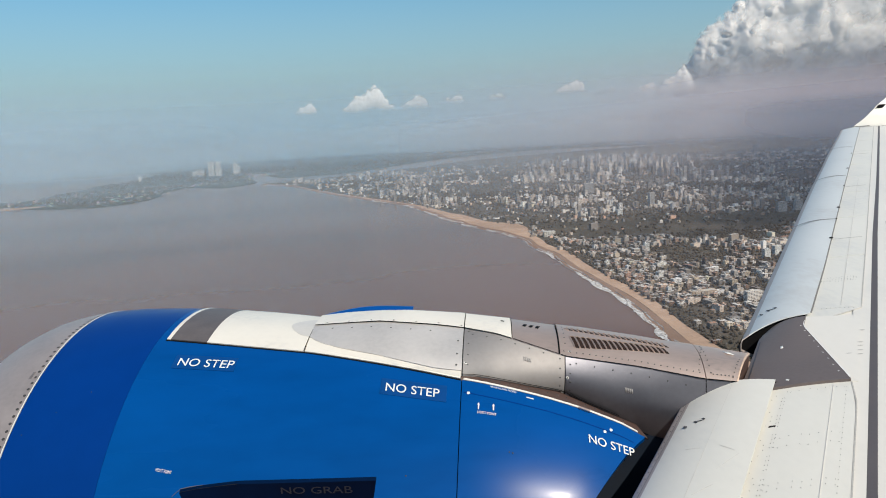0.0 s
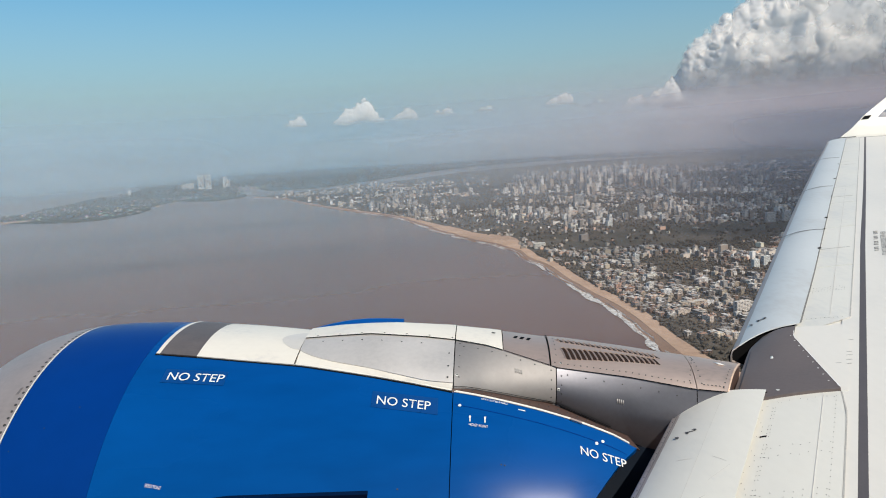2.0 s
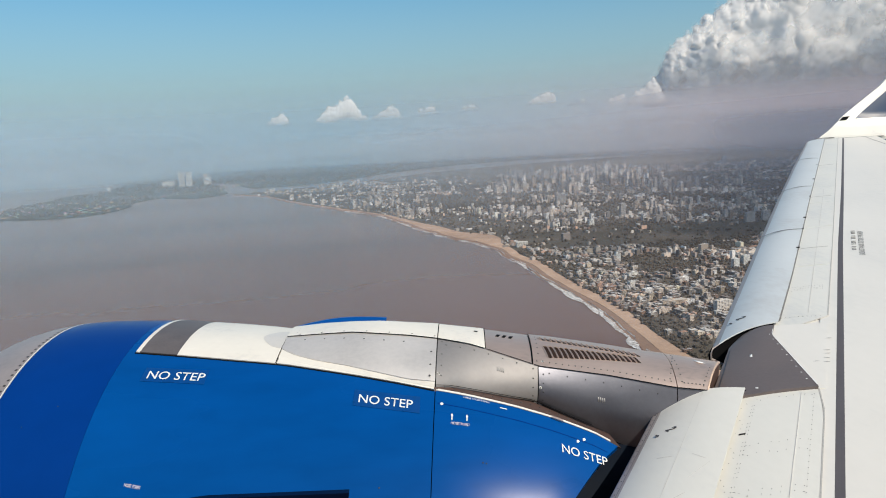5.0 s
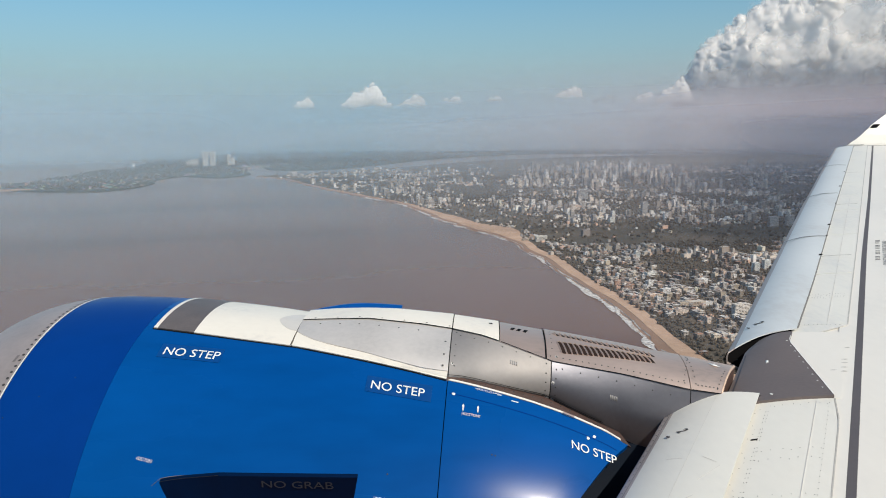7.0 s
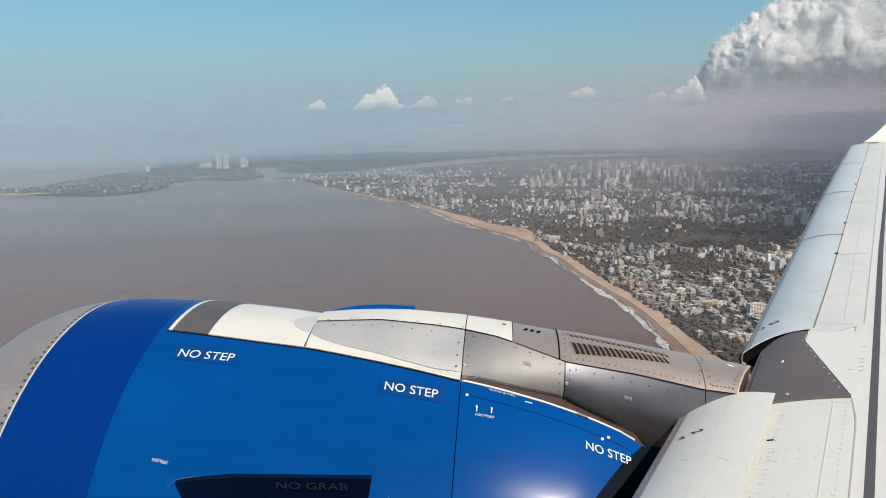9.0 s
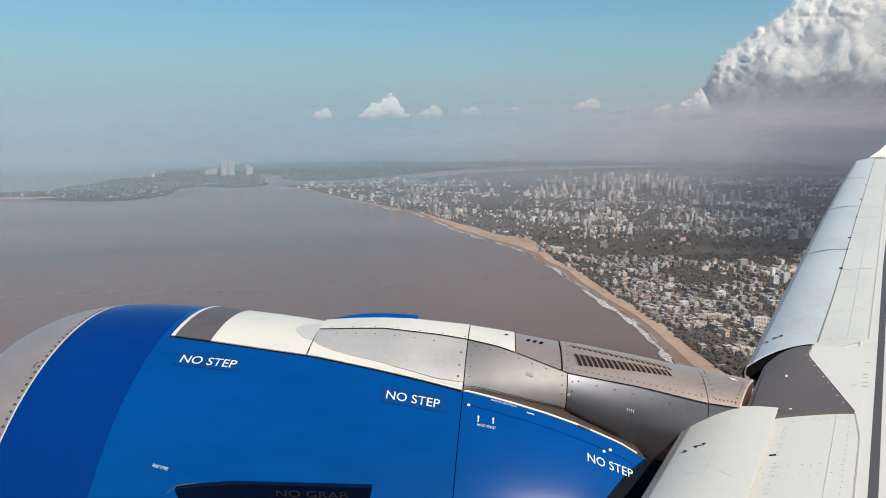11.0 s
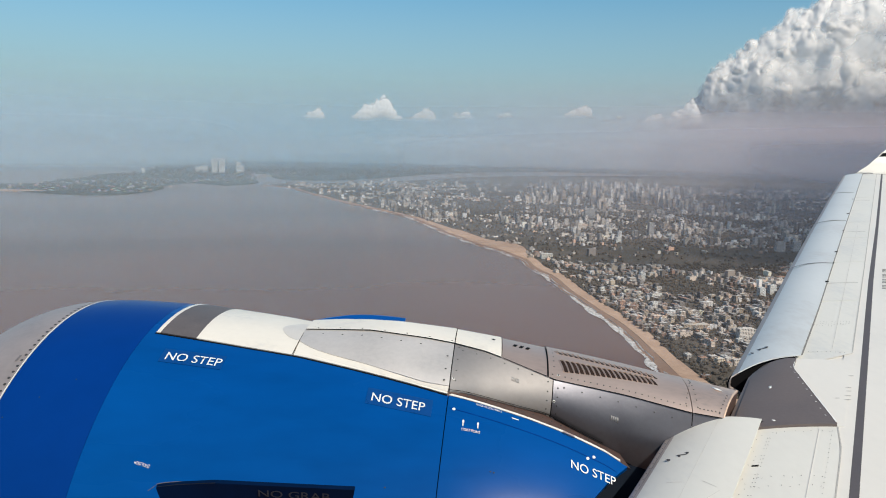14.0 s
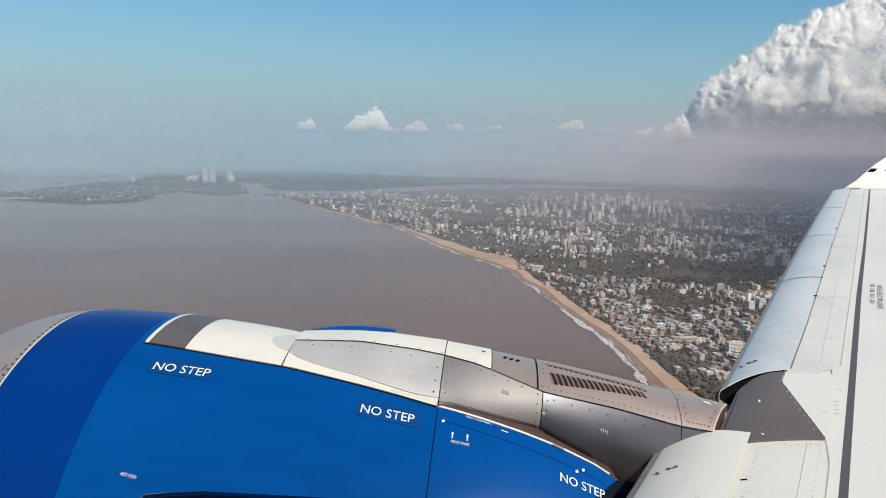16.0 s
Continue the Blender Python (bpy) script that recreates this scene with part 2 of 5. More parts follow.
def text_on_cowl(text, x, deg, slope, size, mat, parent, wide=1.0, lift=0.0035, label=""):
    """Lettering that runs aft from x at the angle deg, turning slope degrees a metre."""
    def fn(u, v):
        xx = x + u
        return on_nacelle(xx, deg + slope * u + math.degrees(v / smooth(xx, RX, RR)), lift)[0]
    return letters(text, size, fn, mat, parent, label=label, wide=wide)


def patch_on_cowl(name, x0, x1, d0, d1, mat, parent, slope=0.0, lift=0.002, label=""):
    return sheet(name, 4, 4, lambda u, v: on_nacelle(x0 + (x1 - x0) * u, d0 + (d1 - d0) * v + slope * (x1 - x0) * u, lift), mat, parent, label, 0.0015)


for x, d, slope, par, size in ((-1.353, 65.95, -1.7, fan, 0.078), (-0.343, 60.75, -5.0, fan, 0.071), (0.574, 52.35, -7.0, reverser, 0.059)):
    if par is fan:
        patch_on_cowl("decal_patch", x - 0.02, x + 0.285, d - 0.8, d + 3.5, BLUE_PATCH, par, slope, 0.0018)
    text_on_cowl("NO STEP", x, d, slope, size, LETTER, par, label="white NO STEP lettering", wide=0.90)
text_on_cowl("HOIST POINT", -1.278, 41.5, -7, 0.021, LETTER, fan, 0.56, label="small white HOIST POINT lettering")
text_on_cowl("HOIST POINT", -0.255, 37.6, -3, 0.020, LETTER, fan, 0.56, label="small white HOIST POINT lettering")
text_on_cowl("HOIST POINT", 0.083, 56.1, -3, 0.020, LETTER, reverser, 0.70, label="small white HOIST POINT lettering")
text_on_cowl("HINGE ACCESS PANELS", 0.138, 63.0, -6.5, 0.0155, LETTER, reverser, 0.75, label="small white HINGE ACCESS PANELS lettering")
for x in (0.088, 0.155):
    sheet("arrow", 4, 1, lambda u, v: on_nacelle(x + (v - 0.5) * (0.005 if u < 0.55 else 0.017 * (1 - u) / 0.45 + 0.001), 57.1 + 1.6 * u, 0.003), LETTER, reverser, "", 0.001)
patch_on_cowl("placard", 0.305, 0.338, 61.35, 61.6, LETTER, reverser, -6)
for x0, x1, d in ((0.02, 0.79, -2.0),):
    sheet("panel_seam", 24, 1, lambda u, v: on_nacelle(x0 + (x1 - x0) * u, hinge_deg(x0 + (x1 - x0) * u) - 3.4 + 0.18 * v, 0.0012), BLUE_DEEP, reverser, "thin panel joint", 0.001)
dots("fasteners", [on_nacelle(*q) for q in ((0.040, 61.1), (0.655, 55.7), (0.685, 56.5))], 0.0085, LETTER, reverser)
dots("scuffs", [on_nacelle(*q) for q in ((0.225, 48.2), (0.24, 48.1), (-0.21, 42.5))], 0.004, LETTER_DIM, reverser)

# strakes on the cowl
SH = ([-1.155, -1.10, -1.02, -0.86, -0.295], [0.0, 0.045, 0.10, 0.185, 0.285])


def strake_near(u, v):
    x = -1.155 + 0.86 * u
    p, n = on_nacelle(x, 37.5 + 0.8 * u)
    t = UP * math.cos(radians(38)) + OUT * math.sin(radians(38))
    tip = p + n * lerp(x, *SH) + t * 0.006
    foot = on_nacelle(x - 0.05 * max(0.0, u - 0.92) / 0.08, 37.6 - 6.5 * min(1.0, u / 0.15) ** 0.9)[0]
    return foot + (tip - foot) * v, -t


strake = sheet("strake", 40, 6, strake_near, STRAKE_SHADE, airliner, "blue strake fin with painted shade and NO GRAB lettering", 0.014)
letters("NO GRAB", 0.078, lambda u, v: strake_near((-0.685 + u + 1.155) / 0.86, min(1, 0.82 + v / 0.46))[0] - (UP * 0.79 + OUT * 0.6) * 0.004, LETTER_DIM, strake, label="faint NO GRAB lettering", wide=0.85)
sheet("worn_edge", 16, 1, lambda u, v: (strake_near(0.004 + 0.34 * u, 1.0)[0] + UP * (0.0012 + 0.0015 * v), UP), LETTER_DIM, strake, "bare worn leading edge", 0.001)
sheet("gasket", 30, 1, lambda u, v: on_nacelle(-1.185 + 0.95 * u, 37.0 + 3.0 * max(0.0, math.sin(math.pi * min(1.0, u * 1.25))) ** 0.35 - 0.12 * v, 0.002), SEAL_GREY, fan, "thin grey sealant line round the strake", 0.001)


def strake_far(u, v):
    x = -1.02 + 0.68 * u
    p, n = on_nacelle(x, 122)
    h = 0.005 + 0.165 * (1 - (1 - u) ** 3)
    return p + n * (h * v), UP.cross(AX).cross(n)


sheet("strake", 16, 3, lambda u, v: (strake_far(u, v)[0], OUT), BLUE, airliner, "bright blue outboard strake fin", 0.014)

# ---- pylon and its fairings ----
TOPX, TOPH = [-1.5, -0.95, -0.8, -0.61, -0.46, -0.3, 0.0, 0.23, 0.46, 0.6, 0.9, 1.07, 1.28, 1.5, 2.3], [1.300, 1.298, 1.300, 1.327, 1.340, 1.347, 1.338, 1.318, 1.292, 1.280, 1.243, 1.218, 1.196, 1.165, 1.02]
EOX, EO = [-0.8, 0.0, 0.24, 0.5, 1.2, 1.5, 2.3], [0.16, 0.21, 0.25, 0.29, 0.27, 0.24, 0.2]
EHX, EH = [-0.8, -0.57, -0.42, -0.14, 0.0, 0.16, 0.24, 0.48, 0.51, 0.86, 1.18, 1.36, 2.3], [1.295, 1.321, 1.336, 1.330, 1.320, 1.303, 1.285, 1.222, 1.213, 1.172, 1.118, 1.10, 0.93]
LOX, LO = [-1.5, -1.0, -0.73, -0.38, 0.0, 0.06, 0.15, 0.3, 0.48, 0.9, 1.2, 1.5, 2.3], [0.345, 0.385, 0.410, 0.470, 0.545, 0.50, 0.435, 0.37, 0.335, 0.32, 0.30, 0.265, 0.22]
LHX, LH = [0.0, 0.06, 0.15, 0.3, 0.48, 0.72, 0.9, 1.3, 2.3], [1.168, 1.154, 1.120, 1.074, 1.038, 0.928, 0.85, 0.67, 0.35]


BULX, BUL = [-0.8, -0.6, -0.3, 0.0, 0.25, 0.5, 1.2, 2.3], [0.0, 0.008, 0.016, 0.006, 0.008, 0.015, 0.016, 0.012]


def pylon_pt(x, s, lift=0.0):
    """s: 0 on the crest, -0.5 at the shoulder line, -1 at the foot on the cabin side; positive on the far side."""
    side = -1 if s <= 0 else 1
    a = abs(s)
    top, eo, eh = lerp(x, TOPX, TOPH), lerp(x, EOX, EO), lerp(x, EHX, EH)
    lo = lerp(x, LOX, LO)
    lh = lerp(x, LHX, LH) if x > 0 else math.sqrt(1.300 ** 2 - lo * lo) - 0.012 - 0.016 * min(1.0, -x / 0.12)
    if side > 0:                                   # the far flank is narrower and falls away sooner
        eo, eh, lh = eo * 0.5, eh - 0.05, lh - 0.05
    if a <= 0.5:
        k = a / 0.5
        o, h = eo * k, top + (eh - top) * k ** 2.6
    else:
        k = (a - 0.5) / 0.5
        k = min(max(k, 0.0), 1.0)
        o = eo + (lo - eo) * (1 - (1 - k) ** 2.0) + lerp(x, BULX, BUL) * math.sin(math.pi * k)
        h = eh + (lh - eh) * k
    return eng(x, side * o, h + lift)


def pylon_n(x, s):
    e = 0.01
    du = pylon_pt(x + e, s) - pylon_pt(x - e, s)
    sa, sb = (s - e, s + e) if abs(s) > 0.03 else (-0.04, 0.04)
    dv = pylon_pt(x, sb) - pylon_pt(x, sa)
    n = du.cross(dv).normalized()
    return n if n.dot(UP) > -0.2 else -n


def pylon_plate(name, x0, x1, s0, s1, mat, parent, label="", lift=0.0, nx=14, ns=14, g=0.0025):
    def fn(u, v):
        x = x0 + g + (x1 - x0 - 2 * g) * u
        a, b = (s0(x) if callable(s0) else s0), (s1(x) if callable(s1) else s1)
        s = a + (b - a) * v
        n = pylon_n(x, s)
        return pylon_pt(x, s) + n * lift, n
    return sheet(name, nx, ns, fn, mat, parent, label, 0.008)


pylon = sheet("pylon", 50, 48, lambda u, v: (pylon_pt(-0.76 + 2.11 * u, -1 + 2 * v) - pylon_n(-0.76 + 2.11 * u, -1 + 2 * v) * 0.014, pylon_n(-0.76 + 2.11 * u, -1 + 2 * v)), DARK, airliner, "engine pylon with silver and titanium fairing panels", 0.01)


def strip_pt(x, v, lift):
    """The painted strip on the crown of the fan cowl, across from the cabin side (v 0) to the far side (v 1)."""
    d = lerp(x, [-1.47, -1.26, -1.0, -0.73, -0.38, -0.19, 0.0], [75.0, 74.1, 72.8, 71.6, 68.6, 66.8, 64.8])
    return on_nacelle(x, d + (180 - 2 * d) * v, lift)


def strip(name, x0, x1, mat, label, lift=0.007, pad=0.0):
    return sheet(name, 12, 16, lambda u, v: strip_pt(x0 + (x1 - x0) * u, v, lift), mat, airliner, label, 0.006)


# black strip under the crown panels paints the gap shadow at their edge
sheet("gap_shadow_edge", 40, 16, lambda u, v: on_nacelle(-1.476 + 1.478 * u, *(lambda d: (d + (180 - 2 * d) * v,))(lerp(-1.476 + 1.478 * u, [-1.47, -1.26, -1.0, -0.73, -0.38, -0.19, 0.0], [75.0, 74.1, 72.8, 71.6, 68.6, 66.8, 64.8]) - 0.35), 0.002), DARK, airliner, "black strip painting the gap shadow round the crown panels", 0.004)
strip("crown_panel", -1.472, -1.452, WHITE, "narrow white edge of the crown panel")
strip("crown_panel", -1.452, -1.262, GREY_PANEL, "dark grey crown panel on the fan cowl")
crown_white = strip("crown_panel", -1.262, -0.765, WHITE, "white painted crown panel on the fan cowl")
strip("crown_panel", -0.761, 0.004, WHITE, "white painted crown panel beside the fairing")

sheet("seam", 1, 14, lambda u, v: strip_pt(-0.7675 + 0.0035 * u, v, 0.0098), DARK, crown_white, "thin dark joint between crown panels", 0.001)
# rounded silver nose painted on the crown panel ahead of the hump, and a smudge on the lip
def nose_paint(u, v):
    x = -0.885 + 0.120 * u
    half = 5.6 * math.sin(math.pi * 0.5 * min(1.0, u * 1.02 + 0.02)) ** 0.7
    return on_nacelle(x, 83.4 - half + 2 * half * v, 0.0085)


sheet("nose_paint", 12, 8, nose_paint, PALE_SILVER, crown_white, "silver nose of the hump paint", 0.001)
sheet("smudge", 4, 4, lambda u, v: on_nacelle(-2.046 + 0.014 * u + 0.004 * v, 62.2 + 2.0 * v, 0.001), SCUFF_DARK, lip, "grey smudge on the lip", 0.0006)

# the paint edge between the white border and the silver fairing
edge_s = lambda x: -lerp(x, [-0.80, -0.765, -0.72, -0.66, -0.59, -0.51, -0.31, -0.12, 0.0], [0.60, 0.645, 0.70, 0.745, 0.777, 0.80, 0.84, 0.875, 0.885])
hump = pylon_plate("hump_fairing", -0.765, 0.006, edge_s, lambda x: -edge_s(x), SILVER, airliner, "smooth silver hump fairing over the engine mount", 0.006, 22, 24)
pylon_plate("border_panel", -0.765, 0.006, -1.0, 1.0, WHITE, airliner, "white border below the hump fairing", 0.003, 22, 24)
pylon_plate("hump_cap", -0.765, 0.006, -0.5, 0.5, WHITE, airliner, "white top of the hump fairing", 0.0085, 22, 14)
rv0 = lambda x, s: (pylon_pt(x, s) + pylon_n(x, s) * 0.0085, pylon_n(x, s))
pylon_plate("top_panel", 0.006, 0.245, -0.5, 0.5, WHITE, airliner, "white pylon top panel", 0.006)
grille_top = pylon_plate("top_panel", 0.245, 0.4785, -0.5, 0.5, TITAN, airliner, "brownish titanium pylon top panel with three vent holes", 0.002)
side_panel = pylon_plate("side_panel", 0.006, 0.505, -1.0, -0.502, SATIN, airliner, "silver pylon side panel", 0.004)
louvre_panel = pylon_plate("louvre_panel", 0.48, 1.20, -0.5, 0.5, TITAN, airliner, "warm titanium pylon top panel with louvres", 0.006, 20, 16)
aft_side = pylon_plate("side_panel", 0.505, 1.20, -1.0, -0.502, DULL, airliner, "dull silver pylon side panel", 0.004, 18, 14)
cap_end = lambda s: 1.495 - 0.27 * max(0.0, -s)


def cap_pt(u, v, lift=0.004):
    s = -0.5 + v
    x = 1.2025 + (cap_end(s) - 1.2025) * u
    return pylon_pt(x, s) + pylon_n(x, s) * lift, pylon_n(x, s)


aft_cap = sheet("aft_fairing", 14, 14, cap_pt, TITAN, airliner, "titanium aft pylon fairing by the wing", 0.008)
sheet("copper_edge", 1, 14, lambda u, v: cap_pt(0.955 + 0.045 * u, v, 0.0065), COPPER, aft_cap, "bare copper-coloured end of the fairing", 0.003)
sheet("end_web", 2, 14, lambda u, v: (cap_pt(0.99, v)[0] - UP * (0.004 + 0.22 * u), AX), SEAL_BROWN, aft_cap, "dark brown web behind the fairing", 0.004)
pylon_plate("side_panel", 1.20, 2.25, -1.0, -0.502, DULL, airliner, "dull silver pylon side panel", 0.003)
for a, b in ((0.006, 0.505), (0.505, 1.2), (1.2, 2.25)):
    pylon_plate("side_panel", a, b, 0.505, 1.0, DULL, airliner, "dull silver pylon side panel", 0.003)

sheet("placard", 1, 1, lambda u, v: rv0(1.335 + 0.035 * u + 0.02 * v, -0.10 - 0.05 * v), LETTER, aft_cap, "small white placard", 0.001)
for a, e in ((-0.76, 0.24), (0.25, 0.48), (0.485, 1.195), (1.205, 1.355)):
    sheet("seam", 24, 1, lambda u, v: (pylon_pt(a + (e - a) * u, -0.4995 - 0.006 * v) + pylon_n(a + (e - a) * u, -0.503) * 0.0095, pylon_n(a + (e - a) * u, -0.503)), DARK, pylon, "", 0.001)
for x in (0.006, 0.245, 0.478):
    sheet("seam", 1, 12, lambda u, v: (pylon_pt(x - 0.0013 + 0.0026 * u, -0.5 + v) + pylon_n(x, -0.25 + 0.5 * v) * 0.0095, pylon_n(x, -0.25 + 0.5 * v)), DARK, pylon, "", 0.001)
for x in (0.006, 0.505, 1.20):
    sheet("seam", 1, 12, lambda u, v: (pylon_pt(x - 0.0013 + 0.0026 * u, -1.0 + 0.49 * v) + pylon_n(x, -0.97 + 0.45 * v) * 0.006, pylon_n(x, -0.97 + 0.45 * v)), DARK, pylon, "", 0.001)

# brown seal strip between the pylon's foot and the reverser's hinge line
def seal_pt(u, v):
    x = 0.86 * u
    a = pylon_pt(x, -0.955) + pylon_n(x, -0.955) * 0.010
    b = on_nacelle(x, hinge_deg(x), -0.004)[0]
    return a + (b - a) * v, -OUT * 0.5 + UP * 0.8


sheet("hinge_seal", 24, 3, seal_pt, SEAL_BROWN, pylon, "brown rubber seal along the reverser hinge", 0.01)
sheet("hinge_beam", 24, 1, lambda u, v: (on_nacelle(0.012 + 0.80 * u, hinge_deg(0.012 + 0.80 * u) + 0.05 + 0.5 * v, 0.004)), WHITE, reverser, "thin white edge of the hinge line", 0.004)
dots("rivets", [(seal_pt((0.05 + 0.045 * i) / 0.86, 0.55)[0] + UP * 0.012, (UP * 0.8 - OUT * 0.5).normalized()) for i in range(17)], 0.004, RIVET, pylon)
sheet("seal_lip", 24, 1, lambda u, v: (seal_pt(u * 0.9, 0.05 * v)[0] + UP * 0.011, -OUT * 0.5 + UP * 0.8), DARK, pylon, "black joint above the seal", 0.002)
sheet("hinge_fitting", 4, 1, lambda u, v: (on_nacelle(0.545 + 0.05 * u, 60.3 - 0.5 * u + 0.5 * v, 0.012)), TITAN, reverser, "small worn metal hinge fitting", 0.01)


def louvre(x, s0, s1, w, mat_dark, mat_lip):
    """One pressed vent: a dark slot with a raised lip ahead of it."""
    def slot(u, v):
        xx = x + w * (u - 0.5) - 0.020 * v
        n = pylon_n(xx, s0 + (s1 - s0) * v)
        return pylon_pt(xx, s0 + (s1 - s0) * v) + n * 0.0075, n
    sheet("louvre_slot", 2, 6, slot, mat_dark, louvre_panel, "", 0.003)

    def lip_fn(u, v):
        xx = x - w * 0.95 + w * 0.30 * u - 0.020 * v
        n = pylon_n(xx, s0 + (s1 - s0) * v)
        return pylon_pt(xx, s0 + (s1 - s0) * v) + n * (0.0075 + 0.005 * math.sin(math.pi * 0.5 * u) * math.sin(math.pi * min(max(v, 0.02), 0.98)) ** 0.4), n
    sheet("louvre_slat", 3, 6, lip_fn, mat_lip, louvre_panel, "", 0.004)

    def hood(u, v):
        xx = x + w * 0.9 * (u - 0.5) - 0.020 * (1 + 0.1 * v)
        s = s1 + 0.018 * v
        n = pylon_n(xx, s)
        return pylon_pt(xx, s) + n * (0.008 + 0.006 * math.sin(math.pi * u) * (1 - v)), n
    sheet("louvre_hood", 4, 2, hood, COPPER, louvre_panel, "", 0.003)


for i in range(18):
    louvre(0.572 + i * 0.0270, -0.405 + 0.006 * i, -0.262 + 0.002 * i, 0.0180, SLOT, TITAN)
for i in range(19):
    louvre(0.555 + i * 0.0270, -0.125 - 0.0035 * i, -0.075 - 0.0035 * i, 0.0180, SLOT, TITAN)
for i in range(3):
    def hole(u, v, i=i):
        xx = 0.300 + i * 0.033 + 0.017 * u + 0.012 * v
        s = -0.17 + 0.07 * v
        n = pylon_n(xx, s)
        return pylon_pt(xx, s) + n * 0.0035, n
    sheet("vent_hole", 3, 3, hole, DARK, grille_top, "", 0.002)
rv = lambda x, s, l=0.006: (pylon_pt(x, s) + pylon_n(x, s) * l, pylon_n(x, s))
dots("rivets", [rv(-0.70 + 0.115 * i, -0.46, 0.0085) for i in range(7)] + [rv(-0.66 + 0.10 * i, -0.55) for i in range(6)], 0.0048, RIVET, hump)
dots("rivets", [rv(-0.72, -0.12 * i) for i in range(1, 5)] + [rv(-0.02, -0.11 * i - 0.5) for i in range(1, 4)], 0.0055, RIVET, hump)
dots("rivets", [rv(0.03, -0.52 - 0.1 * i, 0.004) for i in range(4)] + [rv(0.48, -0.55 - 0.11 * i, 0.004) for i in range(4)] + [rv(0.05 + 0.07 * i, -0.54, 0.004) for i in range(6)], 0.004, RIVET, side_panel)
dots("rivets", [rv(0.50 + 0.032 * i, -0.46) for i in range(22)] + [rv(0.51, -0.05 - 0.08 * i) for i in range(5)] + [rv(1.17 + 0.01 * i, -0.44 + 0.06 * i) for i in range(7)], 0.0038, RIVET, louvre_panel)
dots("rivets", [rv(0.56 + 0.09 * i, -0.56, 0.004) for i in range(7)] + [rv(0.53, -0.58 - 0.1 * i, 0.004) for i in range(4)], 0.0042, RIVET, aft_side)
dots("rivets", [rv(1.23, -0.45 + 0.07 * i, 0.004) for i in range(7)] + [rv(cap_end(-0.47 + 0.05 * i) - 0.03, -0.47 + 0.05 * i, 0.004) for i in range(6)] + [rv(1.24 + 0.02 * i, -0.46, 0.004) for i in range(6)], 0.0042, RIVET, aft_cap)
dots("fasteners", [rv(0.02, -0.80, 0.004), rv(0.515, -0.74, 0.004), rv(0.53, -0.455, 0.006)], 0.0075, LETTER, aft_side)
dots("fasteners", [rv(0.02, -0.80, 0.0065), rv(0.515, -0.74, 0.0065), rv(0.53, -0.455, 0.0085)], 0.0045, RIVET, aft_side)
dots("fasteners", [rv(0.20, -0.12, 0.006)], 0.012, DARK, pylon)
for x, s in ((0.30, -0.68), (0.80, -0.72)):
    for k in range(4):
        def bar(u, v, k=k):
            xx = x + 0.010 * k + 0.006 * u
            n = pylon_n(xx, s)
            return pylon_pt(xx, s + 0.04 * v) + n * 0.0055, n
        sheet("marking_bar", 1, 1, bar, surface("faded_marking", (0.33, 0.32, 0.31), 0.5, 0.2, bump=0.0), aft_side if x > 0.5 else side_panel, "", 0.001)

# ---- wing ----
WA, WB = -1.581, 0.0735
dark_x = lambda y: 1.53 + (y - 2.72) * 0.5557      # the dark stripe along the front spar


def wing_pt(u, y, drop=0.0):
    """u: metres ahead of the stripe, along the flight path; the skin falls away towards the leading edge."""
    z = WA + WB * y - drop
    return Vector((dark_x(y) - u, y, z))


WN = Vector((0.0, -WB, 1.0)).normalized()


def skin(name, u0, u1, y0, y1, mat, parent, label="", lift=0.0, nu=2, ny=2, thick=0.01, drop=None):
    """A flat or drooping skin panel; u0 and u1 may depend on y."""
    f0 = u0 if callable(u0) else (lambda y: u0)
    f1 = u1 if callable(u1) else (lambda y: u1)

    def fn(a, b):
        y = y0 + (y1 - y0) * b
        u = f0(y) + (f1(y) - f0(y)) * a
        return wing_pt(u, y, drop(u, y) if drop else 0.0) + WN * lift, WN
    return sheet(name, nu, ny, fn, mat, parent, label, thick)


chord = lambda y: lerp(y, [0.3, 4.1, 15.4], [5.2, 3.3, 1.0])


def wing_section(a, b):
    """The closed wing section, from the upper trailing edge round the nose to the lower one."""
    y = 0.3 + 15.1 * b
    c, front = chord(y), 0.50
    th = lerp(y, [0.3, 4.1, 15.4], [0.75, 0.48, 0.16])
    if a < 0.45:
        k = a / 0.45
        u = -c + (c + 0.1) * k
        return wing_pt(u, y, 0.006 + 0.10 * (1 - k) ** 2)
    if a < 0.6:
        k = (a - 0.45) / 0.15
        return wing_pt(0.1 + (front - 0.1) * math.sin(k * math.pi / 2), y, 0.006 + 0.05 * k ** 2 + 0.0 * th)
    k = (a - 0.6) / 0.4
    return wing_pt(front - (c + front) * k, y, 0.056 + th * math.sin(math.pi * min(1, k * 1.15 + 0.12)) ** 0.6 if k < 0.8 else 0.10 + th * 0.35 * (1 - k) / 0.2)


NU, NY = 40, 30
wv = [wing_section(i / NU, j / NY) for i in range(NU + 1) for j in range(NY + 1)]
wf = [(i * (NY + 1) + j, i * (NY + 1) + j + 1, (i + 1) * (NY + 1) + j + 1, (i + 1) * (NY + 1) + j) for i in range(NU) for j in range(NY)]
wf.append([i * (NY + 1) for i in range(NU + 1)])
wf.append([i * (NY + 1) + NY for i in range(NU, -1, -1)])
wing = link_part("wing", wv, wf, WING_WHITE, airliner, "white painted wing skin with rivets and grey stripe")
stripe_l = lambda y: lerp(y, [2.5, 6.5, 9.3, 15.1], [0.012, 0.013, -0.017, -0.047])
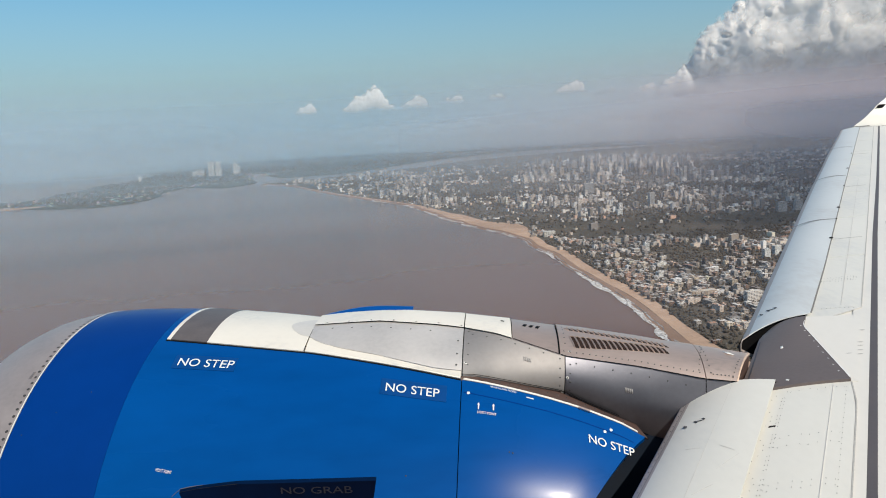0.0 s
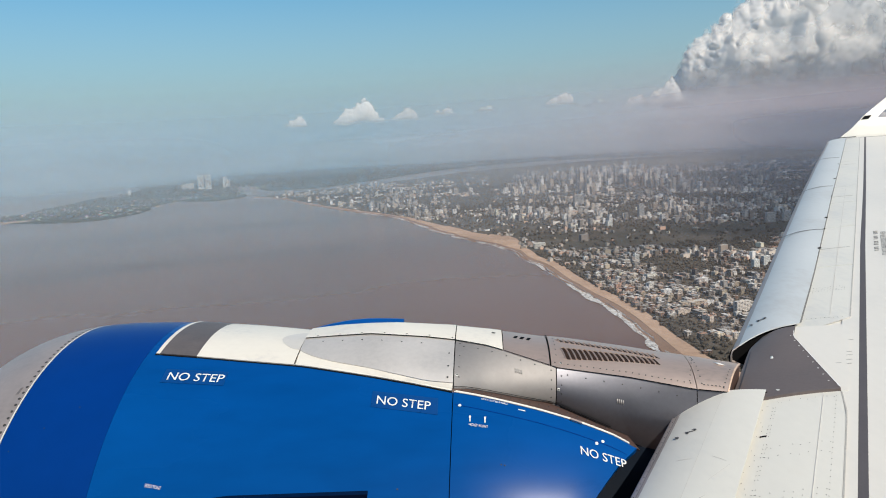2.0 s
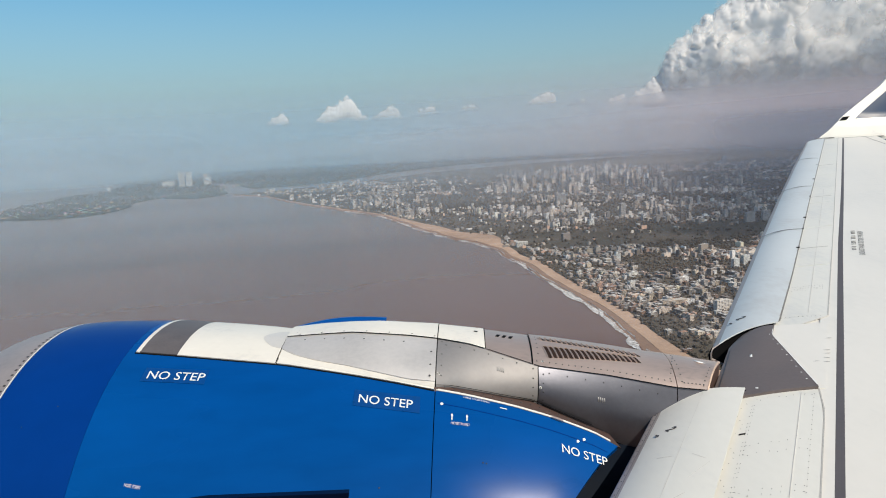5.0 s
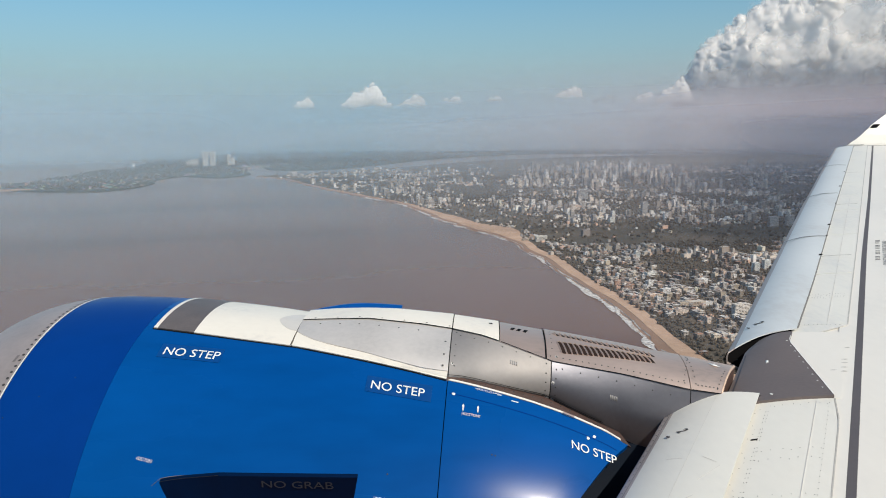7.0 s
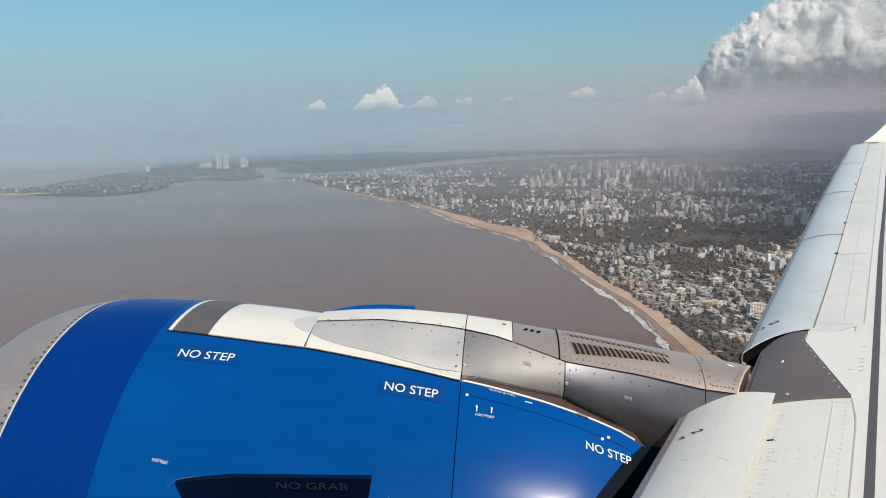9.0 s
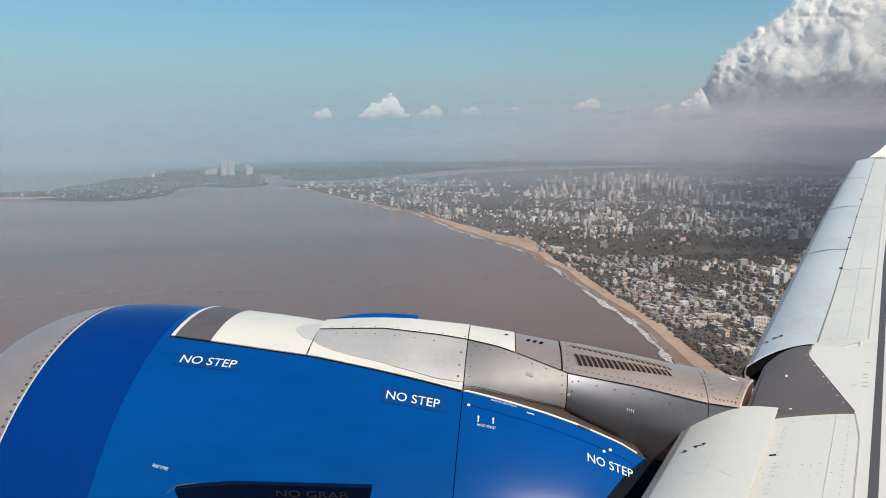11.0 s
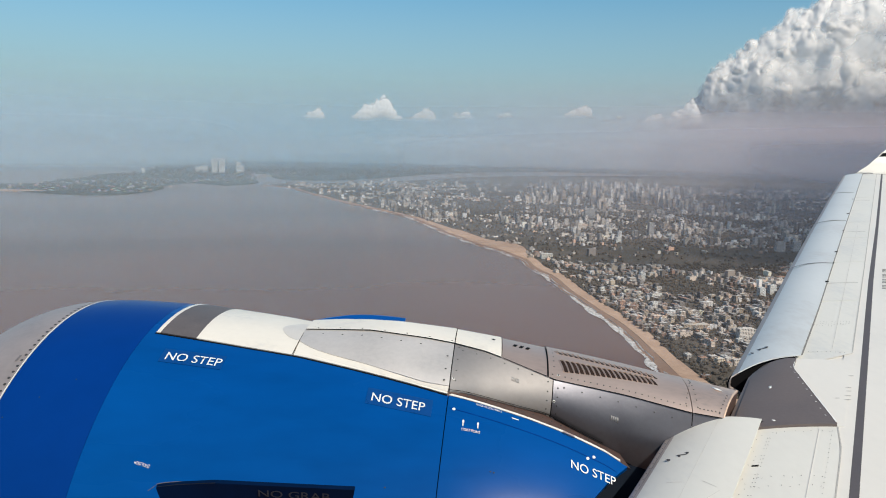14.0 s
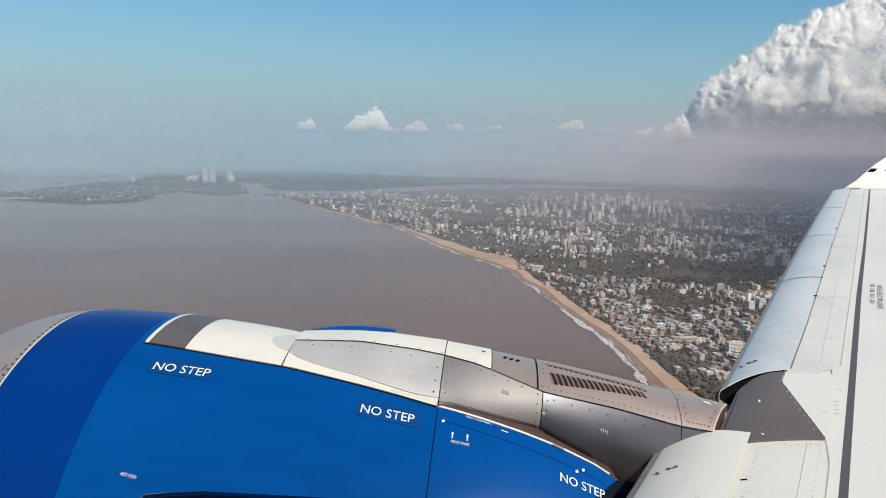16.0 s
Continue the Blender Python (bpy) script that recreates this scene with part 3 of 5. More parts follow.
stripe_r = lambda y: lerp(y, [2.5, 6.5, 9.3, 15.1], [-0.028, -0.030, -0.051, -0.080])
skin("upper_skin", lambda y: -chord(y) * 0.75, stripe_r, 0.3, 15.38, WING_WHITE, wing, "white upper wing skin", 0.0, 2, 24)
skin("stripe", lambda y: stripe_r(y) - 0.0005, lambda y: stripe_l(y) + 0.0005, 0.3, 15.38, STRIPE, wing, "dark grey walkway stripe along the spar", 0.0005, 1, 24)
skin("nose_panel", lambda y: stripe_l(y) + 0.001, 0.12, 0.3, 15.38, WING_WHITE, wing, "white skin ahead of the stripe", 0.0, 1, 24)
EDGE_U = ([4.6, 7.0, 9.7, 13.9, 15.4], [0.074, 0.063, 0.058, 0.046, 0.042])
edge_u = lambda y: lerp(y, *EDGE_U)
nose_fall = lambda u, y: 0.16 * max(0, u - 0.1) ** 2
skin("nose_panel", lambda y: lerp(y, [3.36, 3.60], [0.070, 0.102]), 0.56, 0.3, 3.60, NOSE_WHITE, wing, "off-white fixed leading edge panel with rivets", 0.004, 8, 24, 0.014, nose_fall)
cuts = [4.70, 5.9, 7.3, 8.55, 9.6, 10.6, 11.9, 13.2, 15.36]
for k, (ya, yb) in enumerate(zip(cuts, cuts[1:])):
    skin("nose_panel", edge_u, lambda y: 0.50 - 0.004 * y, ya + (0.006 if k else 0.0), yb - 0.006, NOSE_WHITE, wing, "off-white fixed leading edge panel behind the slat", 0.004, 8, 6, 0.014, nose_fall)
skin("nose_panel", lambda y: lerp(y, [4.515, 4.55, 4.68, 4.70], [0.385, 0.253, 0.074, 0.074]), 0.48, 4.515, 4.699, NOSE_WHITE, wing, "slanted end of the leading edge panel", 0.004, 4, 12, 0.014, nose_fall)
skin("nose_panel", lambda y: edge_u(4.6) - 0.01, lambda y: min(0.40, 0.12 + (y - 3.6) * 0.36), 3.605, 4.555, WING_WHITE, wing, "white skin beside the grey slat seal", 0.0025, 2, 12)
# worn edges of the raised panels
skin("panel_edge", lambda y: edge_u(y) - 0.006, lambda y: edge_u(y) + 0.002, 4.69, 15.3, SCUFF_OVAL, wing, "grey edge of the leading edge panel", 0.0055, 1, 40, 0.003)
skin("panel_edge", lambda y: lerp(y, [3.36, 3.60], [0.062, 0.094]), lambda y: lerp(y, [3.36, 3.60], [0.069, 0.101]), 0.3, 3.60, SCUFF_OVAL, wing, "grey edge of the leading edge panel", 0.0055, 1, 30, 0.003)
skin("panel_edge", lambda y: lerp(y, [4.507, 4.545, 4.675, 4.695], [0.385, 0.246, 0.066, 0.064]), lambda y: lerp(y, [4.507, 4.545, 4.675, 4.695], [0.398, 0.262, 0.076, 0.070]), 4.507, 4.695, SCUFF, wing, "worn slanted edge of the panel", 0.0052, 1, 14, 0.003, nose_fall)
skin("panel_edge", 0.182, 0.1845, 0.4, 3.57, SCUFF, wing, "faint ridge along the panel", 0.0058, 1, 24, 0.002, nose_fall)


def slat(name, y0, y1, te, le, drop_le, mat, label, skew):
    """A leading-edge slat: drooped upper skin, rounded nose and hollow underside; ends cut square to the leading edge."""
    prof = []
    for k in range(15):
        s = k / 14
        prof.append((s, s ** 2.5, 0.0))
    for k in range(1, 7):
        a = k / 6 * math.pi * 0.62
        prof.append((1.0 + 0.06 * math.sin(a), 1.0, 0.5 * (1 - math.cos(a))))
    prof.append((0.86, 1.0, 1.15))
    ny = 28

    def pt(k, j):
        s, d, under = prof[k]
        y = y0 + (y1 - y0) * j / ny
        w = j / ny
        tu, lu = te(y), le(y)
        u = tu + (lu - tu) * s
        yy = y + skew * (u - tu)
        dr = drop_le(y) * d + under * drop_le(y) * 1.1
        return wing_pt(u + 0.5557 * (yy - y), yy, dr + WB * (yy - y)) + Vector((0, 0, 0.012))
    n = len(prof)
    verts = [pt(k, j) for k in range(n) for j in range(ny + 1)]
    faces = [(k * (ny + 1) + j, k * (ny + 1) + j + 1, (k + 1) * (ny + 1) + j + 1, (k + 1) * (ny + 1) + j) for k in range(n - 1) for j in range(ny)]
    ob = link_part(name, verts, faces, mat, airliner, label, mats=[mat, LIP], idx=[1 if k >= 13 else 0 for k in range(n - 1) for j in range(ny)])
    mod = ob.modifiers.new("skin", "SOLIDIFY")
    mod.thickness, mod.offset = 0.006, -1
    split = ob.modifiers.new("crisp", "EDGE_SPLIT")
    split.split_angle = radians(38)
    # black plates stand in for the shade inside the slat's hollow ends
    for j in (0, ny):
        rib = [pt(k, j) + Vector((0, 0, -0.006)) for k in range(n)]
        inset = 0.02 if j == 0 else -0.02
        link_part("end_shade", [p + Vector((0, inset, 0)) for p in rib], [list(range(n))], DARK, ob, "open end of the slat, its inner shade painted black", smooth=False)
    return ob, pt


slat_out, _ = slat("slat", 4.60, 15.30, lambda y: lerp(y, [4.6, 5.6, 9.0, 11.6, 15.35], [0.382, 0.364, 0.353, 0.335, 0.315]), lambda y: lerp(y, [4.1, 9.4, 12.0, 15.4], [0.83, 0.83, 0.80, 0.715]), lambda y: lerp(y, [4.1, 11.0, 15.4], [0.10, 0.09, 0.035]), SLAT_SKY_TINT, "pale white outboard slat, extended", -0.28)
slat_in, _ = slat("slat", 0.9, 3.655, lambda y: 0.470, lambda y: 0.848, lambda y: 0.105, NOSE_WHITE, "off-white inboard slat, extended, with scuffs", 0.36)

out_te = lambda y: lerp(y, [4.6, 5.6, 9.0, 11.6, 15.35], [0.382, 0.364, 0.353, 0.335, 0.315])
# dark strip on the skin paints the shadow at the slat's step
skin("slat_shadow_gap", lambda y: out_te(y) - 0.0075, lambda y: out_te(y) + 0.004, 4.66, 15.28, LETTER_SOFT, slat_out, "thin dark strip painting the shadow gap behind the slat", 0.0085, 1, 30, 0.003, nose_fall)
# joints and marks on the slats
for yj, sweep in ((7.17, 0.03), (9.62, 0.03), (12.32, 0.20)):
    def joint(u, v, yj=yj, sweep=sweep):
        y = yj + (0.012 + 0.0016 * yj) * v + sweep * u
        uu = 0.36 + 0.44 * u
        return wing_pt(uu, y, 0.095 * u ** 2.5 - WB * 0.28 * (uu - 0.36) / 0.844) + Vector((0, 0, 0.0140)), WN
    sheet("slat_joint", 10, 1, joint, LETTER_SOFT, slat_out, "", 0.001)


def on_slat(u, y, te=0.470, le=0.848, dr=0.105, skew=0.36):
    s = (u - te) / ((le - te) * (1 + 0.5557 * skew))
    return wing_pt(u, y, dr * max(0, s) ** 2.5 + WB * skew * (u - te) / (1 + 0.5557 * skew)) + Vector((0, 0, 0.0135))


letters("2", 0.070, lambda a, b: on_slat(0.806 - b * 0.95 - 0.50 * a, 3.374 - a * 0.9), LETTER_DARK, slat_in, bold=0.03, label="black figure 2")
dots("marking_dot", [(on_slat(0.835, 3.345), WN)], 0.012, LETTER_DARK, slat_in)
letters("2", 0.085, lambda a, b: on_slat(0.675 - b * 0.95 - 0.45 * a, 4.822 - a * 1.0, 0.39, 0.83, 0.1, -0.28), LETTER_DARK, slat_out, bold=0.03, label="black figure 2")
dots("marking_dot", [(on_slat(0.700, 4.775, 0.39, 0.83, 0.1, -0.28), WN)], 0.014, LETTER_DARK, slat_out)
for k, (s0, y0s, dy) in enumerate(((0.62, 3.05, -0.06), (0.60, 2.86, 0.10), (0.66, 2.70, 0.05), (0.78, 3.10, -0.03))):
    sheet("scuff", 6, 1, lambda u, v: (on_slat(s0 - 0.07 * u, y0s + dy * u + 0.003 * v) - WN * 0.0006, WN), SCUFF, slat_in, "", 0.0005)
sheet("slat_joint", 1, 30, lambda u, v: (on_slat(0.685 + 0.0009 * u, 1.2 + 2.48 * v) - WN * 0.0006, WN), SCUFF, slat_in, "faint rivet line along the slat", 0.0006)
sheet("slat_joint", 1, 30, lambda u, v: (on_slat(0.905 + 0.003 * u, 1.2 + 2.55 * v) - WN * 0.0004, WN), LETTER_SOFT, slat_in, "thin dark joint behind the slat nose", 0.0008)
dots("rivets", [(on_slat(0.918, 1.5 + 0.05 * i) - WN * 0.0008, WN) for i in range(44)], 0.0028, RIVET, slat_in)
skin("slot", 0.415, 0.445, 3.215, 3.226, DARK, wing, "", 0.0062, 2, 1, 0.002, lambda u, y: 0.16 * max(0, u - 0.1) ** 2)

# grey seal over the pylon between the slats
def seal_top(a, b):
    y = 3.60 + 0.93 * b
    back = 0.10 + 0.30 * max(0.0, min(1.0, (y - 3.62) / 0.75))
    front = lerp(y, [3.6, 4.35, 4.53], [0.645, 0.65, 0.60])
    if a < 0.75:
        k = a / 0.75
        u = back + (front - back) * k
        d = 0.0 + 0.055 * k ** 2.2
    else:
        k = (a - 0.75) / 0.25
        u = front + 0.02 * math.sin(k * math.pi)
        d = 0.055 + 0.16 * k
    return wing_pt(u, y, d - 0.018), (WN if a < 0.7 else Vector((-0.7, 0, 0.5)).normalized())


seal = sheet("slat_seal", 24, 14, seal_top, SEAL_GREY, airliner, "dark grey leading edge seal over the pylon", 0.02)
q0 = lambda a, b: seal_top(a, b)[0] + WN * 0.002
sheet("placard", 1, 1, lambda u, v: (q0(0.41 + 0.03 * u, 0.51 + 0.035 * v), WN), LETTER, seal, "small pale square placard", 0.001)
sheet("seam", 1, 14, lambda u, v: (q0(0.705 + 0.012 * u, 0.12 + 0.6 * v), WN), LETTER_DIM, seal, "", 0.001)
dots("fasteners", [(q0(0.42, 0.06), WN)], 0.009, LETTER, seal)
dots("rivets", [(q0(0.05, 0.1 + 0.09 * i), WN) for i in range(9)], 0.005, LETTER, seal)
sheet("seam", 1, 14, lambda u, v: (q0(0.0 + 0.012 * u, 0.02 + 0.9 * v), WN), LETTER, seal, "thin white edge of the seal", 0.001)
sheet("end_wall", 8, 1, lambda u, v: (seal_top(0.05 + 0.85 * u, 0.01)[0] - Vector((0, 0, 0.012 + 0.16 * v)), Vector((0, -1, 0))), DARK, seal, "", 0.004)

# rivet lines and marks on the fixed skin
rows = [(wing_pt(0.46 + 0.02 * math.sin(i), 2.3 + i * 0.042, 0.016) + WN * 0.004, WN) for i in range(30)]
rows += [(wing_pt(0.12, 2.6 + i * 0.045, 0) + WN * 0.004, WN) for i in range(22)]
for yr in (2.70, 2.74, 3.02, 3.10, 3.54):
    rows += [(wing_pt(0.13 + 0.030 * i + 0.006 * (i % 3), yr + 0.012 * (i % 2), nose_fall(0.13 + 0.03 * i, 0)) + WN * 0.004, WN) for i in range(11) if (i * 5 + int(yr * 100)) % 4]
rows += [(wing_pt(0.405 + 0.012 * k, 2.3 + 0.035 * i, nose_fall(0.405 + 0.012 * k, 0)) + WN * 0.004, WN) for i in range(36) for k in (0, 1) if i % 5]
dots("rivets", rows, 0.0021, RIVET, wing)
rng = random.Random(5)
dots("rivets", [(wing_pt(0.12 + 0.028 * i, 4.68 + 0.004 * i, 0.16 * (0.02 + 0.028 * i) ** 2) + WN * 0.004, WN) for i in range(10)] + [(wing_pt(0.12 + 0.02 * (i % 14), 5.26 + 0.04 * (i // 14) + rng.uniform(-0.01, 0.01), 0.16 * (0.02 + 0.02 * (i % 14)) ** 2) + WN * 0.004, WN) for i in range(42)], 0.0026, RIVET, wing)
for u, y in ((0.209, 4.314), (0.062, 4.289), (0.068, 4.108), (0.066, 4.059), (0.067, 3.995), (0.065, 3.94), (0.213, 4.269), (0.157, 4.079), (0.123, 3.958)):
    sheet("scuff", 8, 2, lambda a, v: (wing_pt(u - 0.018 + 0.036 * a, y + 0.012 * (v - 0.5) * math.sin(math.pi * min(max(a, 0.05), 0.95)), 0.16 * max(0, u - 0.1) ** 2 - 0.0005) + WN * 0.0022, WN), SCUFF_OVAL, wing, "", 0.0006)

# slanted joint on the outer skin, and faint chordwise joints
sheet("seam", 12, 1, lambda u, v: (wing_pt(-0.49 - 0.70 * u, 15.36 - 3.0 * u + 0.05 * v) + WN * 0.003, WN), STRIPE, wing, "dark slanted joint on the outer wing", 0.001)
# dark notches at the slat's trailing edge, and a faint spanwise joint
for k, y in enumerate((6.44, 7.17, 7.69, 8.89, 10.17, 11.57)):
    skin("notch", 0.345, 0.375 if k % 2 == 0 else 0.36, y, y + 0.018 + 0.003 * y, DARK, wing, "", 0.016, 1, 1, 0.003)
skin("seam", 0.199, 0.202, 4.75, 9.4, SCUFF, wing, "faint spanwise joint", 0.0068, 1, 12, 0.001, lambda u, y: 0.16 * max(0, u - 0.1) ** 2 + 0.001)
for yj in (6.47, 8.92, 11.57):
    skin("seam", 0.10, 0.40, yj, yj + 0.010, SCUFF_OVAL, wing, "", 0.0068, 6, 1, 0.001, lambda u, y: 0.16 * max(0, u - 0.1) ** 2 + 0.001)

# walkway lettering beside the stripe, read along the span
def along(u0, y0):
    d = Vector((0.5557, 1, WB)).normalized()
    c = Vector((1, -0.5557, 0)).normalized()
    return lambda a, b: wing_pt(u0, y0) + d * a - c * b * 1.0 + WN * 0.003


letters("DO NOT WALK OUTSIDE THIS AREA", 0.062, along(-0.215, 6.12), LETTER_SOFT, wing, label="small dark DO NOT WALK OUTSIDE THIS AREA lettering", wide=0.95)
for k in range(16):
    if k % 4 != 3:
        skin("marking_bar", -0.105, -0.145, 6.30 + k * 0.05, 6.318 + k * 0.05, LETTER_SOFT, wing, "", 0.003, 1, 1, 0.001)

# fuselage round the cabin window, which closes the place behind the camera
FC = Vector((0, -1.65, -0.50))


def barrel(x0, x1, a0, a1, mat, label):
    return sheet("fuselage", max(2, int((x1 - x0) / 0.5)), max(3, int((a1 - a0) / 5)), lambda u, v: (FC + Vector((x0 + (x1 - x0) * u, 1.975 * math.cos(radians(a0 + (a1 - a0) * v)), 1.975 * math.sin(radians(a0 + (a1 - a0) * v)))), Vector((0, math.cos(radians(a0 + (a1 - a0) * v)), math.sin(radians(a0 + (a1 - a0) * v))))), mat, airliner, label, 0.02)


barrel(-9.0, -0.42, -20, 200, WHITE, "plain white fuselage skin ahead of the window")
barrel(0.42, 9.0, -20, 200, WHITE, "plain white fuselage skin behind the window")
barrel(-0.42, 0.42, 26, 200, WHITE, "plain white fuselage skin over the window")
barrel(-0.42, 0.42, -20, 0, WHITE, "plain white fuselage skin below the window")
barrel(-9.0, 9.0, 200, 340, BLUE_DEEP, "deep blue fuselage belly")

# wingtip and sharklet
TIPY = [15.40, 15.62, 15.82, 15.95, 16.10, 16.40]
TIPZ = [-0.449, -0.42, -0.25, -0.01, 0.59, 1.90]
TIPX = [7.95, 8.25, 8.62, 8.95, 9.85, 11.20]
TIPC = [1.95, 1.85, 1.72, 1.60, 1.30, 0.65]


def tip_pt(a, b, dz=0.0):
    s = b * 5
    i = range(6)
    y, z, x, c = (lerp(s, list(i), t) for t in (TIPY, TIPZ, TIPX, TIPC))
    t = Vector((0, lerp(min(s + 0.3, 5), list(i), TIPY) - lerp(max(s - 0.3, 0), list(i), TIPY), lerp(min(s + 0.3, 5), list(i), TIPZ) - lerp(max(s - 0.3, 0), list(i), TIPZ))).normalized()
    n = Vector((0, -t.z, t.y))
    half = 0.055 * (0.4 + c * 0.4) * math.sin(math.pi * min(1, a * 0.92 + 0.06)) ** 0.55
    return Vector((x + c * a, y, z)) + n * (half - 0.06), n


def tip_plate(name, a0, a1, b0, b1, mat, parent, label, lift=0.0, thick=0.06):
    return sheet(name, 10, 24, lambda u, v: (tip_pt(a0 + (a1 - a0) * u, b0 + (b1 - b0) * v)[0] + tip_pt(a0, b0 + (b1 - b0) * v)[1] * lift, tip_pt(0, b0 + (b1 - b0) * v)[1]), mat, parent, label, thick)


TIP_BLUE = surface("wingtip_blue", (0.004, 0.030, 0.085), 0.4, vary=0.1, scale=2, bump=0.0)
sharklet = tip_plate("sharklet", 0.0, 1.0, 0.0, 1.0, WHITE, airliner, "white upturned wingtip fin with a blue panel")
tip_plate("blue_panel", 0.20, 1.0, 0.54, 1.0, TIP_BLUE, sharklet, "deep blue painted upper part", 0.004, 0.003)
sheet("nav_light", 6, 6, lambda u, v: (tip_pt(0.01 + 0.09 * u, 0.525 + 0.06 * v)[0] + tip_pt(0, 0.52)[1] * 0.006, tip_pt(0, 0.52)[1]), DARK, sharklet, "dark navigation light cover", 0.004)
skin("tip_joint", -0.9, 0.50, 15.375, 15.40, STRIPE, wing, "dark joint before the wingtip", 0.002, 2, 1, 0.004)
skin("tip_fairing_gap", lambda y: 0.12, lambda y: 0.53 - 2.0 * (y - 15.33), 15.33, 15.41, DARK, wing, "dark gap under the wingtip fairing", 0.02, 4, 2, 0.004)

# ---- land and sea; the land is a reduced model, so that all of it lies within reach ----
def ground_material(name, stops, scale, rough=0.95, fine=0.5, detail=8.0, bump=0.3):
    """Ground seen from far: a ramp over broad and fine noise."""
    m, nt, bsdf, node, link = material(name)
    geo = node("NewGeometry")
    n1, n2 = node("TexNoise"), node("TexNoise")
    n1.inputs["Scale"].default_value, n1.inputs["Detail"].default_value = scale, detail
    n2.inputs["Scale"].default_value, n2.inputs["Detail"].default_value = fine, 4.0
    link(geo.outputs["Position"], n1.inputs["Vector"])
    link(geo.outputs["Position"], n2.inputs["Vector"])
    mx = node("MixRGB")
    mx.inputs[0].default_value = 0.35
    link(n1.outputs[0], mx.inputs[1])
    link(n2.outputs[0], mx.inputs[2])
    ramp = node("ValToRGB")
    els = ramp.color_ramp.elements
    els[0].position, els[0].color = stops[0][0], (*stops[0][1], 1)
    els[1].position, els[1].color = stops[-1][0], (*stops[-1][1], 1)
    for p, c in stops[1:-1]:
        els.new(p).color = (*c, 1)
    link(mx.outputs[0], ramp.inputs[0])
    link(ramp.outputs[0], bsdf.inputs["Base Color"])
    bsdf.inputs["Roughness"].default_value = rough
    bsdf.inputs["Specular IOR Level"].default_value = 0.2
    bp = node("Bump")
    bp.inputs["Strength"].default_value = bump
    bp.inputs["Distance"].default_value = 0.5
    link(n2.outputs[0], bp.inputs["Height"])
    link(bp.outputs[0], bsdf.inputs["Normal"])
    return m


LAND = ground_material("land_cover", [(0.30, (0.066, 0.060, 0.048)), (0.45, (0.088, 0.078, 0.062)), (0.58, (0.125, 0.104, 0.084)), (0.72, (0.19, 0.15, 0.118))], 0.012, fine=0.12)
GREEN = ground_material("scrub_and_mangrove", [(0.30, (0.036, 0.042, 0.030)), (0.5, (0.056, 0.060, 0.043)), (0.70, (0.095, 0.090, 0.064))], 0.008, fine=0.05)
SAND = ground_material("beach_sand", [(0.30, (0.36, 0.24, 0.17)), (0.5, (0.47, 0.32, 0.23)), (0.70, (0.58, 0.42, 0.315))], 0.03, fine=0.3)
WET = ground_material("wet_sand", [(0.3, (0.255, 0.165, 0.12)), (0.7, (0.33, 0.215, 0.155))], 0.03, 0.75, fine=0.3)
FOAM = ground_material("sea_foam", [(0.3, (0.42, 0.38, 0.34)), (0.5, (0.66, 0.63, 0.60)), (0.7, (0.85, 0.85, 0.84))], 0.2, fine=1.0)

# torn foam: the white breaks up into patches
foam_nt = FOAM.node_tree
f_geo, f_n, f_mr = (foam_nt.nodes.new("ShaderNode" + k) for k in ("NewGeometry", "TexNoise", "MapRange"))
f_n.inputs["Scale"].default_value, f_n.inputs["Detail"].default_value = 0.55, 5.0
f_mr.inputs["From Min"].default_value, f_mr.inputs["From Max"].default_value = 0.24, 0.54
foam_nt.links.new(f_geo.outputs["Position"], f_n.inputs["Vector"])
foam_nt.links.new(f_n.outputs[0], f_mr.inputs["Value"])
foam_nt.links.new(f_mr.outputs[0], foam_nt.nodes["Principled BSDF"].inputs["Alpha"])

SEA, snt, sb, snode, slink = material("silty_sea")
s_geo = snode("NewGeometry")
s_sep = snode("SeparateXYZ")
slink(s_geo.outputs["Position"], s_sep.inputs[0])
s_len = snode("VectorMath")
s_len.operation = "LENGTH"
slink(s_geo.outputs["Position"], s_len.inputs[0])
s_noise = snode("TexNoise")
s_noise.inputs["Scale"].default_value, s_noise.inputs["Detail"].default_value = 0.0022, 6.0
s_map = snode("Mapping")
s_map.inputs["Scale"].default_value = (1.0, 0.55, 1.0)
slink(s_geo.outputs["Position"], s_map.inputs[0])
slink(s_map.outputs[0], s_noise.inputs["Vector"])
s_ramp = snode("ValToRGB")
e = s_ramp.color_ramp.elements
e[0].position, e[0].color = 0.32, (0.147, 0.083, 0.055, 1)
e[1].position, e[1].color = 0.68, (0.198, 0.105, 0.067, 1)
slink(s_noise.outputs[0], s_ramp.inputs[0])
slink(s_ramp.outputs[0], sb.inputs["Base Color"])
sb.inputs["Roughness"].default_value = 0.22
sb.inputs["IOR"].default_value = 1.33
sb.inputs["Specular IOR Level"].default_value = 0.25
s_wave = snode("TexNoise")
s_wave.inputs["Scale"].default_value, s_wave.inputs["Detail"].default_value = 0.10, 5.0
slink(s_map.outputs[0], s_wave.inputs["Vector"])
s_bump = snode("Bump")
s_bump.inputs["Strength"].default_value, s_bump.inputs["Distance"].default_value = 0.12, 0.4
slink(s_wave.outputs[0], s_bump.inputs["Height"])
slink(s_bump.outputs[0], sb.inputs["Normal"])

ring_n = 96
sv = [(0, 0, 0)]
sf = []
radii = [150, 400, 800, 1500, 2600, 3800, 4980]
for r in radii:
    sv += [(r * math.cos(2 * math.pi * k / ring_n), r * math.sin(2 * math.pi * k / ring_n), 0) for k in range(ring_n)]
